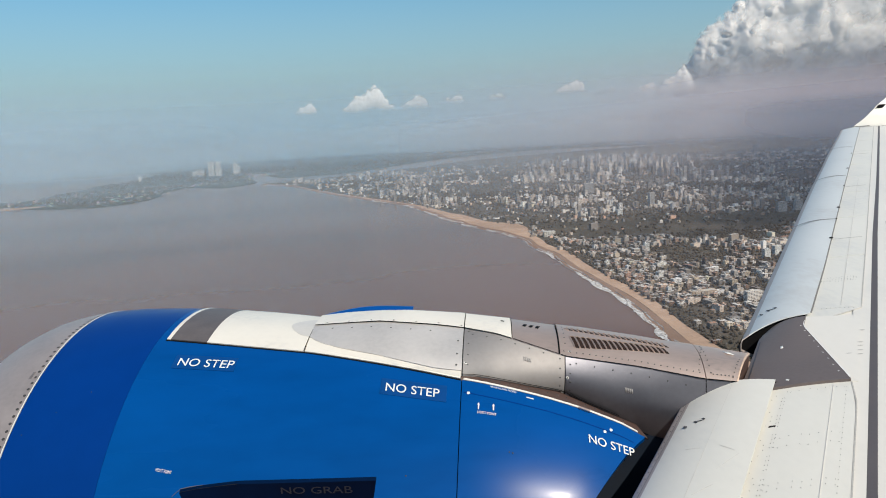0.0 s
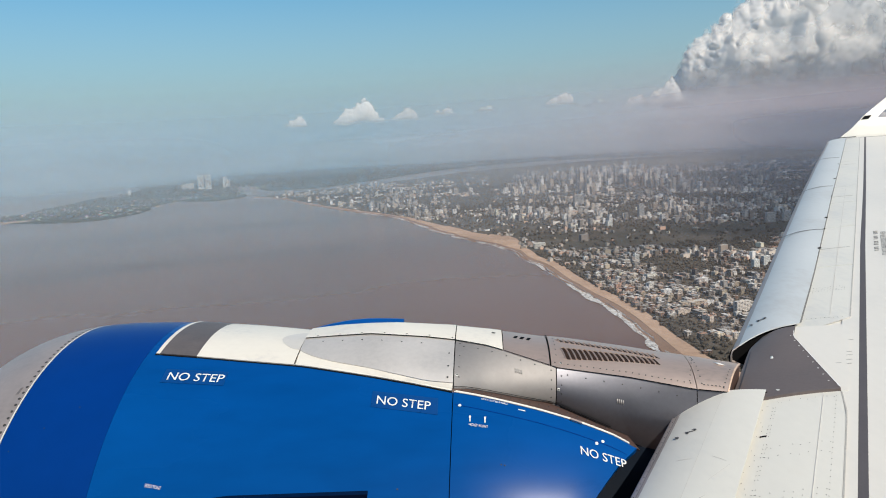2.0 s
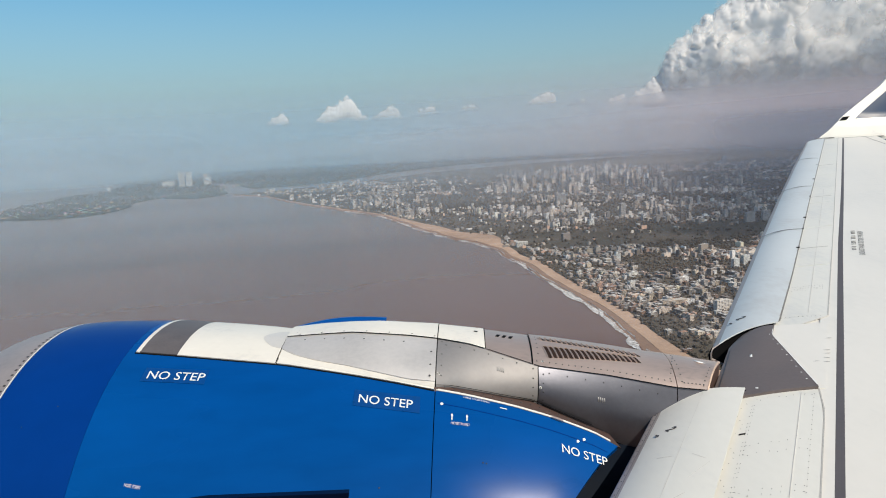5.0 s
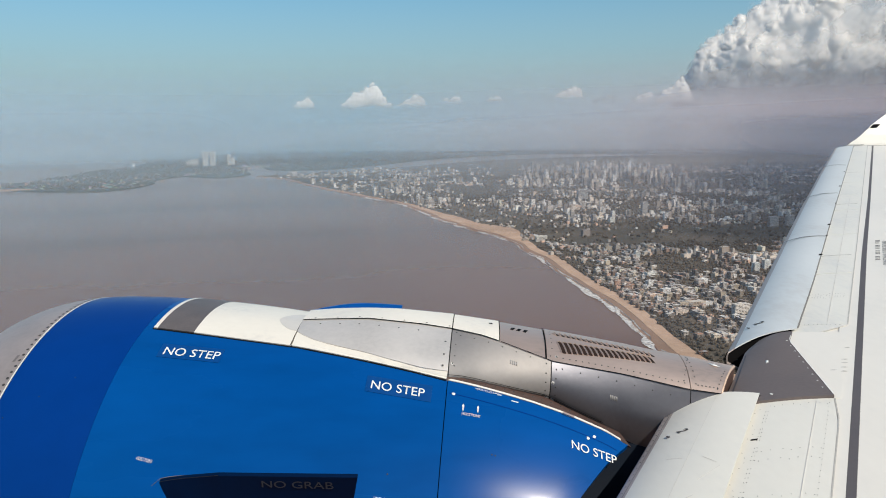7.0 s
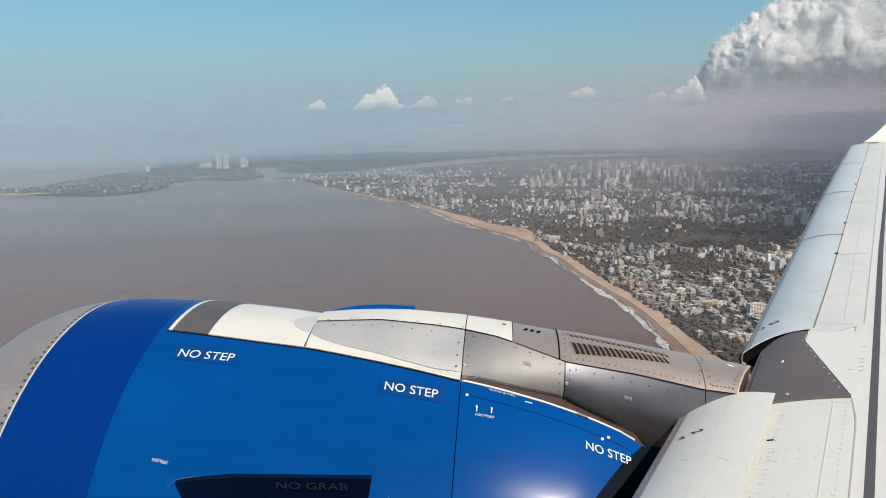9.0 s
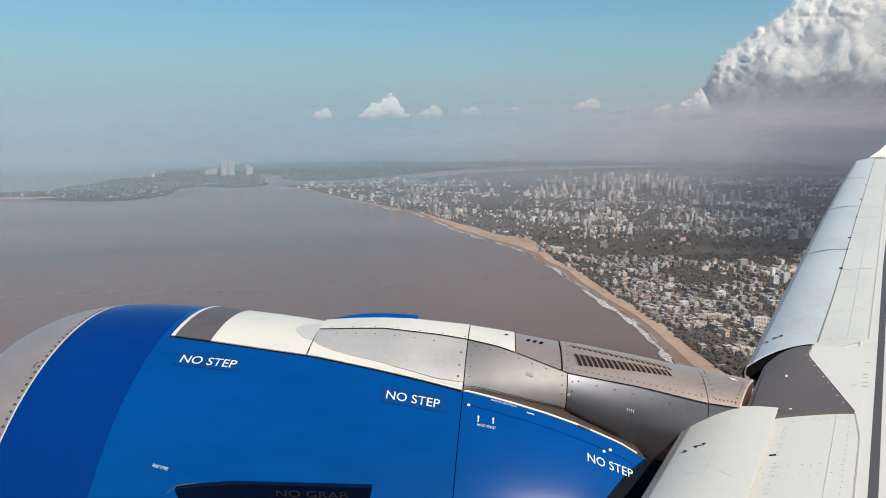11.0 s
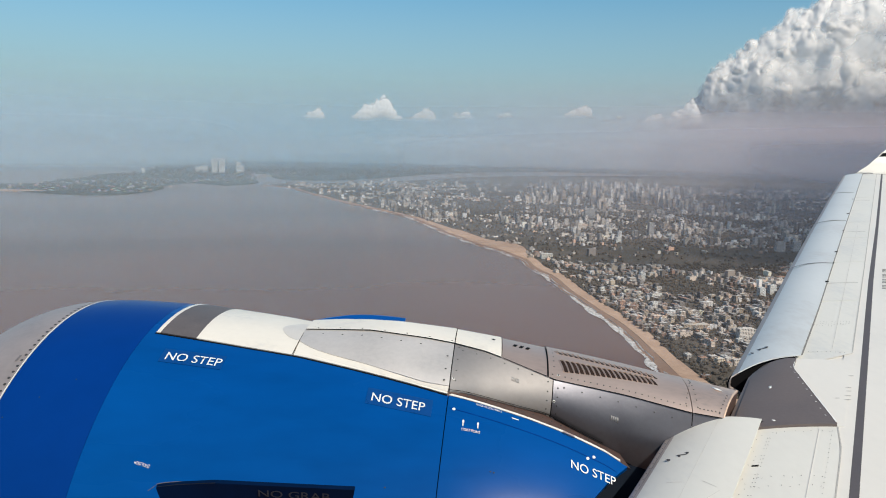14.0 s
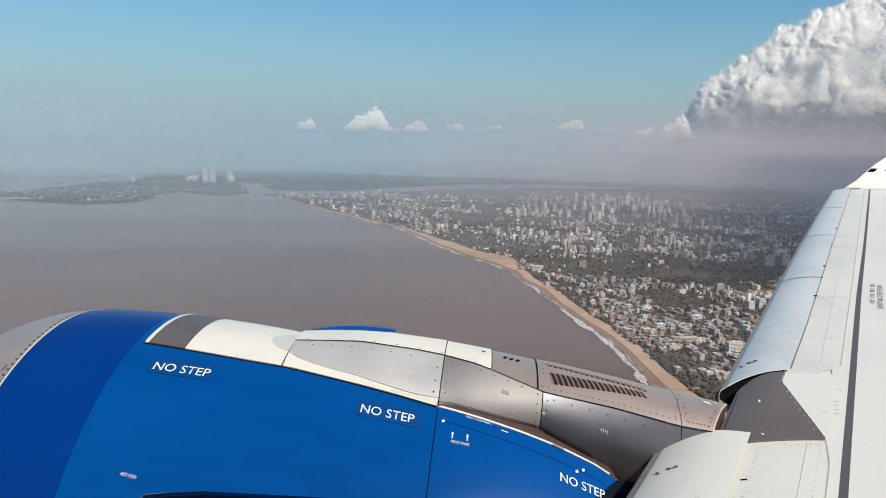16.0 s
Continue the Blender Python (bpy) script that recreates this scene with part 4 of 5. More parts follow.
for k in range(ring_n):
    sf.append((0, 1 + k, 1 + (k + 1) % ring_n))
    for q in range(len(radii) - 1):
        a, b = 1 + q * ring_n, 1 + (q + 1) * ring_n
        sf.append((a + k, b + k, b + (k + 1) % ring_n, a + (k + 1) % ring_n))
sea = tagged(link_part("water", sv, sf, SEA, None), "brown silty sea reaching the hazy horizon", "sea", kind="structure")


def spline(pts, step=25.0, rough=6.0, seed=1.0):
    """A smooth line through the plan's points, with a little unevenness."""
    out = []
    n = len(pts)
    for i in range(n - 1):
        p0, p1, p2, p3 = (Vector(pts[max(0, min(n - 1, i + k))]) for k in (-1, 0, 1, 2))
        m = max(2, int((p2 - p1).length / step))
        for k in range(m):
            t = k / m
            q = 0.5 * ((2 * p1) + (p2 - p0) * t + (2 * p0 - 5 * p1 + 4 * p2 - p3) * t * t + (3 * p1 - p0 - 3 * p2 + p3) * t ** 3)
            w = noise.noise(Vector((q.x * 0.02, q.y * 0.02, seed))) * rough
            out.append(Vector((q.x + w, q.y + w * 0.4)))
    out.append(Vector(pts[-1]))
    return out


def slab(name, outline, z, mat, label, category, deep=2.0):
    """A plate of land with a real edge, cut into triangles."""
    bm = bmesh.new()
    vs = [bm.verts.new((p.x, p.y, z)) for p in outline]
    es = [bm.edges.new((vs[i], vs[(i + 1) % len(vs)])) for i in range(len(vs))]
    bmesh.ops.triangle_fill(bm, use_beauty=True, edges=es)
    for f in bm.faces:
        if f.normal.z < 0:
            f.normal_flip()
    low = [bm.verts.new((p.x, p.y, z - deep)) for p in outline]
    for i in range(len(vs)):
        j = (i + 1) % len(vs)
        bm.faces.new((vs[i], vs[j], low[j], low[i]))
    me = bpy.data.meshes.new(name)
    bm.to_mesh(me)
    bm.free()
    me.materials.append(mat)
    return tagged(new(name, me), label, category, kind="structure")


COAST = [(170, -1500), (163, 100), (152, 300), (141, 420), (138, 449), (136, 504), (132, 573), (124, 638), (116, 735), (107, 790), (98, 865), (80, 945), (49, 1011), (14, 1126), (-20, 1250), (-41, 1327), (-96, 1443), (-177, 1611), (-278, 1824), (-394, 2096), (-497, 2221)]
coast = spline(COAST, 20, 4)
bank = spline([(-470, 2275), (-400, 2330), (-345, 2395), (-250, 2450), (-81, 2680), (154, 3040), (527, 3290), (790, 3400), (1000, 3480), (1600, 3600), (3300, 3700)], 60, 25, 4.0)
ground = slab("ground", coast + bank + [Vector((4100, 2700)), Vector((4800, 1000)), Vector((4700, -1500))], 1.0, LAND, "built-up coastal plain with dark trees and bare earth", "ground")
north = spline([(-1380, 2000), (-1250, 1870), (-1027, 1823), (-920, 1769), (-806, 1714), (-725, 1727), (-696, 1816), (-687, 1920), (-742, 2141), (-716, 2256), (-589, 2148), (-545, 2286), (-560, 2420), (-640, 2600), (-690, 2900), (-640, 2920), (-560, 2650), (-480, 2500), (-400, 2520), (-310, 2590), (-150, 2930), (80, 3400), (460, 3700), (700, 3690), (1000, 3590), (1600, 3690), (3200, 3790)], 60, 18, 7.0)
north += [Vector((2800, 4300)), Vector((1500, 4720)), Vector((0, 4960)), Vector((-900, 4860))]
north += spline([(-1300, 4600), (-1330, 4144), (-1380, 3703), (-1330, 3560), (-1210, 3335), (-1084, 2764), (-1164, 2790), (-1110, 2448), (-1117, 2314), (-1076, 2120), (-1140, 2060), (-1380, 2000)], 60, 18, 9.0)[:-1]
slab("ground", north, 1.0, GREEN, "low green peninsula and mangrove plain beyond the creek", "ground")
for cx, cy, rx, ry in ((-1560, 2160, 70, 22), (-1420, 2420, 60, 14), (-1200, 2560, 45, 10)):
    slab("ground", [Vector((cx + rx * math.cos(a * 0.3) * (1 + 0.2 * math.sin(a * 1.7)), cy + ry * math.sin(a * 0.3))) for a in range(21)], 0.8, GREEN, "small low rocky islet", "islet")


def ribbon(name, line, w0, w1, z, mat, label, category, kind="structure", rise=0.35):
    """A strip along the shore, from w0 to w1 metres inland of the line."""
    verts, faces = [], []
    for i, p in enumerate(line):
        d = (line[min(i + 1, len(line) - 1)] - line[max(i - 1, 0)]).normalized()
        n = Vector((d.y, -d.x))
        a, b = w0(i, p), w1(i, p)
        for k in range(5):
            q = p + n * (a + (b - a) * k / 4)
            verts.append((q.x, q.y, z + rise * k / 4))
        if i:
            s = (i - 1) * 5
            faces += [(s + k, s + k + 1, s + k + 6, s + k + 5) for k in range(4)]
    return tagged(link_part(name, verts, faces, mat, None), label, category, kind=kind)


def wob(p, f, s):
    return noise.noise(Vector((p.x * f, p.y * f, s)))


fine_coast = spline(COAST, 7, 4)
mouth = lambda p: 34 * math.exp(-((p.y - 985) / 55) ** 2) + 16 * math.exp(-((p.y - 1120) / 80) ** 2)
fade = lambda p: lerp(p.y, [-1500, 1300, 1800, 2220], [1, 1, 0.35, 0.3])
ribbon("beach", fine_coast, lambda i, p: 0.2, lambda i, p: (10.5 + 3 * wob(p, 0.02, 2)) * fade(p) + mouth(p), 1.02, SAND, "pale orange sand beach along the sea", "beach")
ribbon("wet_sand", fine_coast, lambda i, p: -7.5 - 2.0 * wob(p, 0.03, 9), lambda i, p: 0.6, 0.02, WET, "brown wet sand along the waterline", "beach", rise=1.02)
surf_line = spline(COAST, 2.5, 4)
for row, (off, wide, cut) in enumerate(((-9.0, 4.4, -0.50), (-5.2, 1.0, -0.25))):
    runs, cur = [], []
    for p in surf_line:
        on = wob(p, 0.03, 20 + row) > cut + (0 if 350 < p.y < 1150 else 0.3) and 200 < p.y < 1500
        if on:
            cur.append(p)
        elif len(cur) > 6:
            runs.append(cur)
            cur = []
        else:
            cur = []
    if len(cur) > 6:
        runs.append(cur)
    for run in runs:
        m = len(run)
        mid = [off + 2.4 * wob(p, 0.03, 30) + 1.0 * wob(p, 0.15, 33) for p in run]
        half = [max(0.12, wide * 0.5 * math.sin(math.pi * min(1, (k + 0.3) / m)) ** 0.4 * (0.62 + 1.7 * wob(p, 0.045, 40 + row) + 0.5 * wob(p, 0.4, 43))) for k, p in enumerate(run)]
        edge = [0.5 * wob(p, 0.5, 50 + row) for p in run]
        ribbon("surf", run, lambda i, p: mid[i] - half[i] + edge[i], lambda i, p: mid[i] + half[i] - 0.5 * edge[i], 0.42, FOAM, "white line of breaking surf off the beach", "surf", "stuff", 0.5)

# ---- buildings and trees ----
BUILD, bnt, bb, bnode, blink = material("painted_concrete")
b_at = bnode("Attribute")
b_at.attribute_name = "tint"
b_geo = bnode("NewGeometry")
b_n = bnode("TexNoise")
b_n.inputs["Scale"].default_value, b_n.inputs["Detail"].default_value = 0.6, 4.0
blink(b_geo.outputs["Position"], b_n.inputs["Vector"])
b_mr = bnode("MapRange")
b_mr.inputs["To Min"].default_value, b_mr.inputs["To Max"].default_value = 0.72, 1.15
blink(b_n.outputs[0], b_mr.inputs["Value"])
b_mul = bnode("MixRGB")
b_mul.blend_type = "MULTIPLY"
b_mul.inputs[0].default_value = 1.0
blink(b_at.outputs["Color"], b_mul.inputs[1])
blink(b_mr.outputs[0], b_mul.inputs[2])
blink(b_mul.outputs[0], bb.inputs["Base Color"])
bb.inputs["Roughness"].default_value = 0.85
WINDOW = surface("dark_window_glass", (0.035, 0.04, 0.048), 0.25, vary=0.3, scale=0.5, fine=2.0, bump=0.0)
LEAF = ground_material("tree_leaves", [(0.3, (0.066, 0.056, 0.045)), (0.5, (0.092, 0.078, 0.063)), (0.7, (0.125, 0.105, 0.084))], 0.05, fine=0.7)
TINTS = [(0.62, 0.57, 0.50), (0.70, 0.67, 0.62), (0.52, 0.46, 0.40), (0.75, 0.73, 0.70), (0.58, 0.45, 0.36), (0.44, 0.41, 0.38), (0.66, 0.58, 0.46), (0.36, 0.33, 0.31), (0.60, 0.40, 0.30)]
ROOFS = [(0.30, 0.28, 0.26), (0.45, 0.42, 0.39), (0.24, 0.20, 0.18), (0.55, 0.52, 0.48), (0.40, 0.22, 0.15), (0.34, 0.33, 0.33), (0.62, 0.60, 0.57)]


class Heap:
    """Gathers many small solids into one mesh, with a tint a face."""
    def __init__(self):
        self.v, self.f, self.t, self.m = [], [], [], []

    def box(self, cx, cy, z0, z1, w, d, a, tint, mat=0, taper=1.0):
        c, s = math.cos(a), math.sin(a)
        b = len(self.v)
        for z, k in ((z0, 1.0), (z1, taper)):
            for sx, sy in ((-1, -1), (1, -1), (1, 1), (-1, 1)):
                x, y = sx * w / 2 * k, sy * d / 2 * k
                self.v.append((cx + x * c - y * s, cy + x * s + y * c, z))
        self.f += [(b + 4, b + 5, b + 6, b + 7)] + [(b + k, b + (k + 1) % 4, b + 4 + (k + 1) % 4, b + 4 + k) for k in range(4)]
        self.t += [tint] * 5
        self.m += [mat] * 5

    def object(self, name, mats, parent=None):
        me = bpy.data.meshes.new(name)
        me.from_pydata(self.v, [], self.f)
        for m in mats:
            me.materials.append(m)
        me.polygons.foreach_set("material_index", self.m)
        at = me.attributes.new("tint", "FLOAT_COLOR", "FACE")
        at.data.foreach_set("color", [c for t in self.t for c in (*t, 1.0)])
        me.update()
        ob = new(name, me)
        ob.parent = parent
        return ob


def coast_x(y):
    ys = [p[1] for p in COAST]
    return lerp(y, ys, [p[0] for p in COAST])


def storeys(heap, x, y, h, w, d, a, tint, roof, rng, fine=True):
    """A block of flats in storeys: window bands set back between floor slabs, a parapet, a stair head and a tank."""
    n = max(1, round(h / 0.85))
    fh = h / n
    if fine:
        for k in range(n):
            z = 1.0 + k * fh
            heap.box(x, y, z, z + fh * 0.5, w, d, a, tint)
            heap.box(x, y, z + fh * 0.5, z + fh, w * 0.94, d * 0.94, a, (0.05, 0.05, 0.055), 1)
        c, s = math.cos(a), math.sin(a)
        bays = max(2, int(w / 1.1))
        for k in range(1, bays):
            t = (k / bays - 0.5) * w
            heap.box(x + t * c, y + t * s, 1.0, 1.0 + h, 0.34, d * 0.985, a, tint)
        for t in (-0.2, 0.2):
            heap.box(x - t * d * s, y + t * d * c, 1.0, 1.0 + h, w * 0.985, 0.34, a, tint)
        for p, q in ((-0.5, -0.5), (0.5, -0.5), (0.5, 0.5), (-0.5, 0.5)):
            u, v = p * (w - 0.3), q * (d - 0.3)
            heap.box(x + u * c - v * s, y + u * s + v * c, 1.0, 1.0 + h, 0.3, 0.3, a, tint)
    else:
        heap.box(x, y, 1.0, 1.0 + h, w, d, a, tint)
    heap.box(x, y, 1.0 + h, 1.12 + h, w * 1.02, d * 1.02, a, tint)
    heap.box(x, y, 1.12 + h, 1.16 + h, w * 0.9, d * 0.9, a, roof)
    if h > 1.6:
        heap.box(x + rng.uniform(-0.2, 0.2) * w, y + rng.uniform(-0.2, 0.2) * d, 1.12 + h, 1.55 + h + rng.random() * 0.4, w * 0.28, d * 0.3, a, tint)


rng = random.Random(11)
towns = {"near": Heap(), "mid": Heap(), "far": Heap()}
singles = []
tree_spots = []


def green_belt(x, y):
    """The dark wooded ground between the beach town and the high-rises, and the mangroves by the creek mouth."""
    if 835 + 0.10 * (x - 120) < y < 1000 + 0.02 * (x - 120) and x > coast_x(y) + 45:
        return True
    if 1030 < y < 1290 and 24 + 0.05 * (y - 1030) < x - coast_x(y) < 105 + 0.16 * (1290 - y):
        return True
    return y > 1880 and 30 + 0.10 * (y - 1880) < x < 205 + 0.12 * (y - 1880)


def open_field(x, y):
    return x > 400 + 0.25 * (y - 700) and 560 < y < 1250


y = 250.0
while y < 2650:
    step = 6.4 if y < 850 else (8.5 if y < 1500 else 14)
    x = coast_x(min(y, 2221)) + 11 + (mouth(Vector((0, y))) * 1.1 if y < 1300 else 0)
    if y > 2240:
        x = -360 + (y - 2240) * 0.9
    limit = (0.62 if y < 850 else 0.75) * y + 60
    while x < limit and x < 1500:
        px, py = x + rng.uniform(-0.4, 0.4) * step, y + rng.uniform(-0.4, 0.4) * step
        x += step
        inland = px - coast_x(min(py, 2221))
        if inland < 11:
            continue
        v = 1.2 * noise.noise(Vector((px * 0.011, py * 0.011, 3.3))) + 0.7 * noise.noise(Vector((px * 0.04, py * 0.04, 8.1)))
        c = noise.noise(Vector((px * 0.0075, py * 0.0075, 21.0)))
        belt, field = green_belt(px, py), open_field(px, py)
        core = math.exp(-(((px - 450) / 250) ** 2 + ((py - 1950) / 480) ** 2))
        strip = py > 1290 and inland < 90 + 0.22 * (py - 1290)
        chance = (lerp(py, [420, 620], [0.0, 0.13]) if py < 1020 else 0.07 + 0.34 * core) + (1.5 if py < 1020 else 2.1) * v
        if belt:
            chance = 0.03 if inland > 130 else 0.10
        elif field:
            chance = 0.20 + 0.6 * v
        elif strip:
            chance = 0.34 + 1.0 * v
        elif py > 2420:
            chance = 0.04 + 0.35 * core
        a = 0.30 + 0.5 * noise.noise(Vector((px * 0.006, py * 0.006, 1.0))) + rng.choice((0, math.pi / 2))
        if rng.random() < chance:
            h = 0.9 + 1.5 * rng.random() ** 1.5 + 1.0 * max(0, v)
            high = False
            w, d = 1.6 + 4.2 * rng.random() ** 1.8, rng.uniform(1.6, 3.2)
            if py < 1020:
                k = 1.3 if py > 760 else 1.5
                w, d, h = w * k, d * k, h * k
                if rng.random() < (0.035 if inland < 70 else 0.13):
                    h += rng.uniform(1.0, 4.2)
                    w, d = rng.uniform(2.6, 4.6), rng.uniform(2.4, 3.8)
                if rng.random() < 0.07:
                    w, d, h = rng.uniform(6, 11), rng.uniform(3.2, 5.2), h + rng.uniform(0.3, 1.6)
            else:
                k = (1.35 if py < 1500 else 1.9) * (1.0 if rng.random() < 0.8 else 1.6)
                w, d, h = w * k, d * k, h * (1.15 + 0.9 * rng.random())
                tall = rng.random()
                if not field and tall < 0.10 + 0.34 * max(0, c - 0.05) + 0.30 * core + (0.10 if strip else 0.0):
                    if py < 1500:
                        h, w, d = rng.uniform(5.5, 13.0), rng.uniform(3.8, 7.0), rng.uniform(3.4, 5.6)
                    else:
                        h, w, d = rng.uniform(7, 16) + core * (4.0 + 22.0 * rng.random() ** 2.2), rng.uniform(4.5, 9.5), rng.uniform(4.0, 7.5)
                    if core > 0.3 and rng.random() < 0.25:
                        w *= 1.8
                    high = True
                elif field and tall < 0.10:
                    h, w, d, high = rng.uniform(7, 13), rng.uniform(3.5, 9.0), 4.0, True
            if inland < 40 and py < 1290:
                h = min(h, 3.2)
            tint = TINTS[int(rng.random() ** 1.1 * len(TINTS)) % len(TINTS)]
            bright = 0.32 + 1.15 * rng.random() ** 1.6
            if high:
                tint, bright = rng.choice(TINTS[:4]), 0.42 + 1.15 * rng.random() ** 1.7
            elif py > 1020:
                tint, bright = rng.choice(TINTS[:4]) if rng.random() < 0.65 else tint, 0.38 + 1.25 * rng.random() ** 1.8
            tint = (min(0.84, tint[0] * bright), min(0.80, tint[1] * bright * 0.94), min(0.78, tint[2] * bright * 0.92))
            roof = rng.choice(ROOFS)
            if (py < 830 and h > 2.9 and len(singles) < 260) or (h > 20.0 and len(singles) < 320):
                singles.append((px, py, h, w, d, a, tint, roof))
            else:
                zone = "near" if py < 850 else ("mid" if py < 1500 else "far")
                storeys(towns[zone], px, py, h, w, d, a, tint, roof, rng, fine=py < 720 or h > 9)
            for _ in range(2 if py < 900 else int(rng.random() < 0.7)):
                tree_spots.append((px + rng.uniform(-4, 4), py + rng.uniform(-4, 4)))
        else:
            for _ in range((1 if rng.random() < 0.28 else 0) if belt else 2 if py < 900 else 1):
                tree_spots.append((px + rng.uniform(-4, 4), py + rng.uniform(-4, 4)))
    y += step
for p in fine_coast:
    if 250 < p.y < 860:
        for _ in range(3):
            tree_spots.append((p.x + 13 + rng.uniform(-2, 5), p.y + rng.uniform(-4, 4)))

for key, text in (("near", "low beachside houses and flats in pale concrete"), ("mid", "dense blocks of flats in cream and grey"), ("far", "distant hazy high-rise district")):
    ob = towns[key].object("town_blocks", [BUILD, WINDOW])
    tagged(ob, text, "buildings", kind="stuff")


def building(x, y, h, w, d, a, tint, roof, label, rng, name="apartment_building"):
    """One block of flats with its walls, floors, roof and tank as parts."""
    root = tagged(new(name), label, "building", "blocks of flats")
    root.location = (x, y, 1.0)
    root.rotation_euler = (0, 0, a)
    n = max(2, round(h / 0.9))
    fh = h / n
    wall = Heap()
    bays = max(2, int(w / 1.1))
    for k in range(1, bays):
        wall.box((k / bays - 0.5) * w, 0, 0, h, 0.34, d * 0.985, 0, tint)
    for t in (-0.2, 0.2):
        wall.box(0, t * d, 0, h, w * 0.985, 0.34, 0, tint)
    for p, q in ((-0.5, -0.5), (0.5, -0.5), (0.5, 0.5), (-0.5, 0.5)):
        wall.box(p * (w - 0.3), q * (d - 0.3), 0, h, 0.3, 0.3, 0, tint)
    wall.object("wall", [BUILD], root)
    glass = Heap()
    glass.box(0, 0, 0.1, h, w * 0.93, d * 0.93, 0, (0.05, 0.05, 0.05))
    glass.m = [0] * len(glass.m)
    g = glass.object("window", [WINDOW], root)
    floor = Heap()
    floor.box(0, 0, 0, fh * 0.5, w, d, 0, tint)
    base = floor.object("floor_band", [BUILD], root)
    for k in range(1, n):
        ob = new("floor_band", base.data)
        ob.parent = root
        ob.location = (0, 0, k * fh)
    top = Heap()
    top.box(0, 0, h, h + 0.28, w * 1.02, d * 1.02, 0, tint)
    top.box(0, 0, h + 0.28, h + 0.33, w * 0.9, d * 0.88, 0, roof)
    r = top.object("roof", [BUILD], root)
    tank = Heap()
    tank.box(rng.uniform(-0.2, 0.2) * w, rng.uniform(-0.15, 0.15) * d, h + 0.33, h + 0.95, w * 0.28, d * 0.35, 0, tint)
    tank.object("water_tank", [BUILD], r)
    return root


def hue(tint):
    r, g, b = tint
    return "dark grey" if r < 0.42 else "white" if r > 0.66 and b > 0.58 else "pinkish brown" if r / b > 1.55 else "cream"


for s in singles:
    building(*s, f"{hue(s[6])} concrete {'tower' if s[2] > 16 else 'block of flats'} among trees", rng)
# landmarks: the tower group on the peninsula, twin blocks, hotels by the beach
for x, y, h, w, d in ((-850, 2955, 52, 20, 14), (-822, 2950, 52, 20, 14), (-905, 3000, 22, 26, 14), (-930, 3010, 18, 18, 14), (-735, 2900, 32, 12, 12), (-770, 2990, 40, 14, 12), (-1075, 2838, 16, 9, 9)):
    building(x, y, h, w, d, 0.1, (0.74, 0.72, 0.69), (0.5, 0.48, 0.45), "tall white tower block on the green peninsula", rng, "tower_block")
for x, y, h, w, d, a in ((283, 676, 8, 5.5, 5, 0.2), (298, 690, 8, 6, 5, 0.2), (236, 1030, 9, 7, 6, 0.2), (196, 745, 8, 4.5, 4.5, 0.1)):
    building(x, y, h, w, d, a, (0.78, 0.77, 0.74), (0.5, 0.48, 0.45), "plain white tower block above the trees", rng, "tower_block")
for x, y, h, w, d, a in ((262, 1375, 18, 18, 9, 0.15), (303, 1120, 20, 8, 7, 0.2), (560, 1520, 24, 5, 5, 0.1), (300, 2250, 22, 11, 9, 0.2), (600, 2380, 30, 13, 10, 0.2), (930, 2300, 28, 14, 10, 0.1), (432, 985, 12, 12, 5, 0.1), (455, 990, 12, 10, 5, 0.1), (475, 1000, 11, 9, 5, 0.1)):
    building(x, y, h, w, d, a, (0.46, 0.44, 0.43), (0.40, 0.38, 0.36), "large grey concrete tower above the suburbs", rng, "tower_block")
building(183, 545, 4.2, 19, 6, 0.12, (0.58, 0.46, 0.36), (0.55, 0.50, 0.44), "long brown beach hotel with a flat roof", rng, "hotel")
for x, y, h, w, d, a in ((200, 395, 5.2, 15, 5, 0.35), (209, 402, 4.2, 5, 12, 0.35), (213, 392, 2.6, 12, 5, 0.35)):
    building(x, y, h, w, d, a, (0.74, 0.66, 0.54), (0.60, 0.55, 0.48), "large cream beach hotel wing among trees", rng, "hotel")
building(122, 884, 5.5, 13, 8, 0.05, (0.70, 0.66, 0.60), (0.55, 0.52, 0.48), "cream hotel by the creek mouth", rng, "hotel")
# hamlets on the peninsula
hamlet = Heap()
for k in range(300):
    t = rng.random()
    if k < 215:
        x = -1180 + 480 * t
        y = 1800 + rng.random() ** 1.5 * 620
        if x < -1080 and y > 2040 or (y < 1840 and x > -760):
            continue
    else:
        x = rng.uniform(-760, -560)
        y = rng.uniform(2280, 3050)
    hamlet.box(x, y, 1.0, 1.0 + rng.uniform(1.5, 3.2), rng.uniform(3, 7), rng.uniform(3, 6), rng.uniform(0, 3), tuple(q * rng.uniform(0.45, 0.95) for q in rng.choice(TINTS)))
tagged(hamlet.object("hamlet", [BUILD]), "scattered white houses on the green peninsula", "houses", kind="stuff")
slab("beach", [Vector((-1030 + 110 * math.cos(a * 0.3), 1822 + 26 * math.sin(a * 0.3) + 8 * math.sin(a))) for a in range(21)], 1.6, SAND, "bare sandy ground at the tip of the peninsula", "beach")

# trees: crowns as uneven clumps of leaf facets
ico = [Vector(v).normalized() for v in ((0, 0, 1), (0.89, 0, 0.45), (0.28, 0.85, 0.45), (-0.72, 0.53, 0.45), (-0.72, -0.53, 0.45), (0.28, -0.85, 0.45), (0.72, 0.53, -0.45), (-0.28, 0.85, -0.45), (-0.89, 0, -0.45), (-0.28, -0.85, -0.45), (0.72, -0.53, -0.45))]
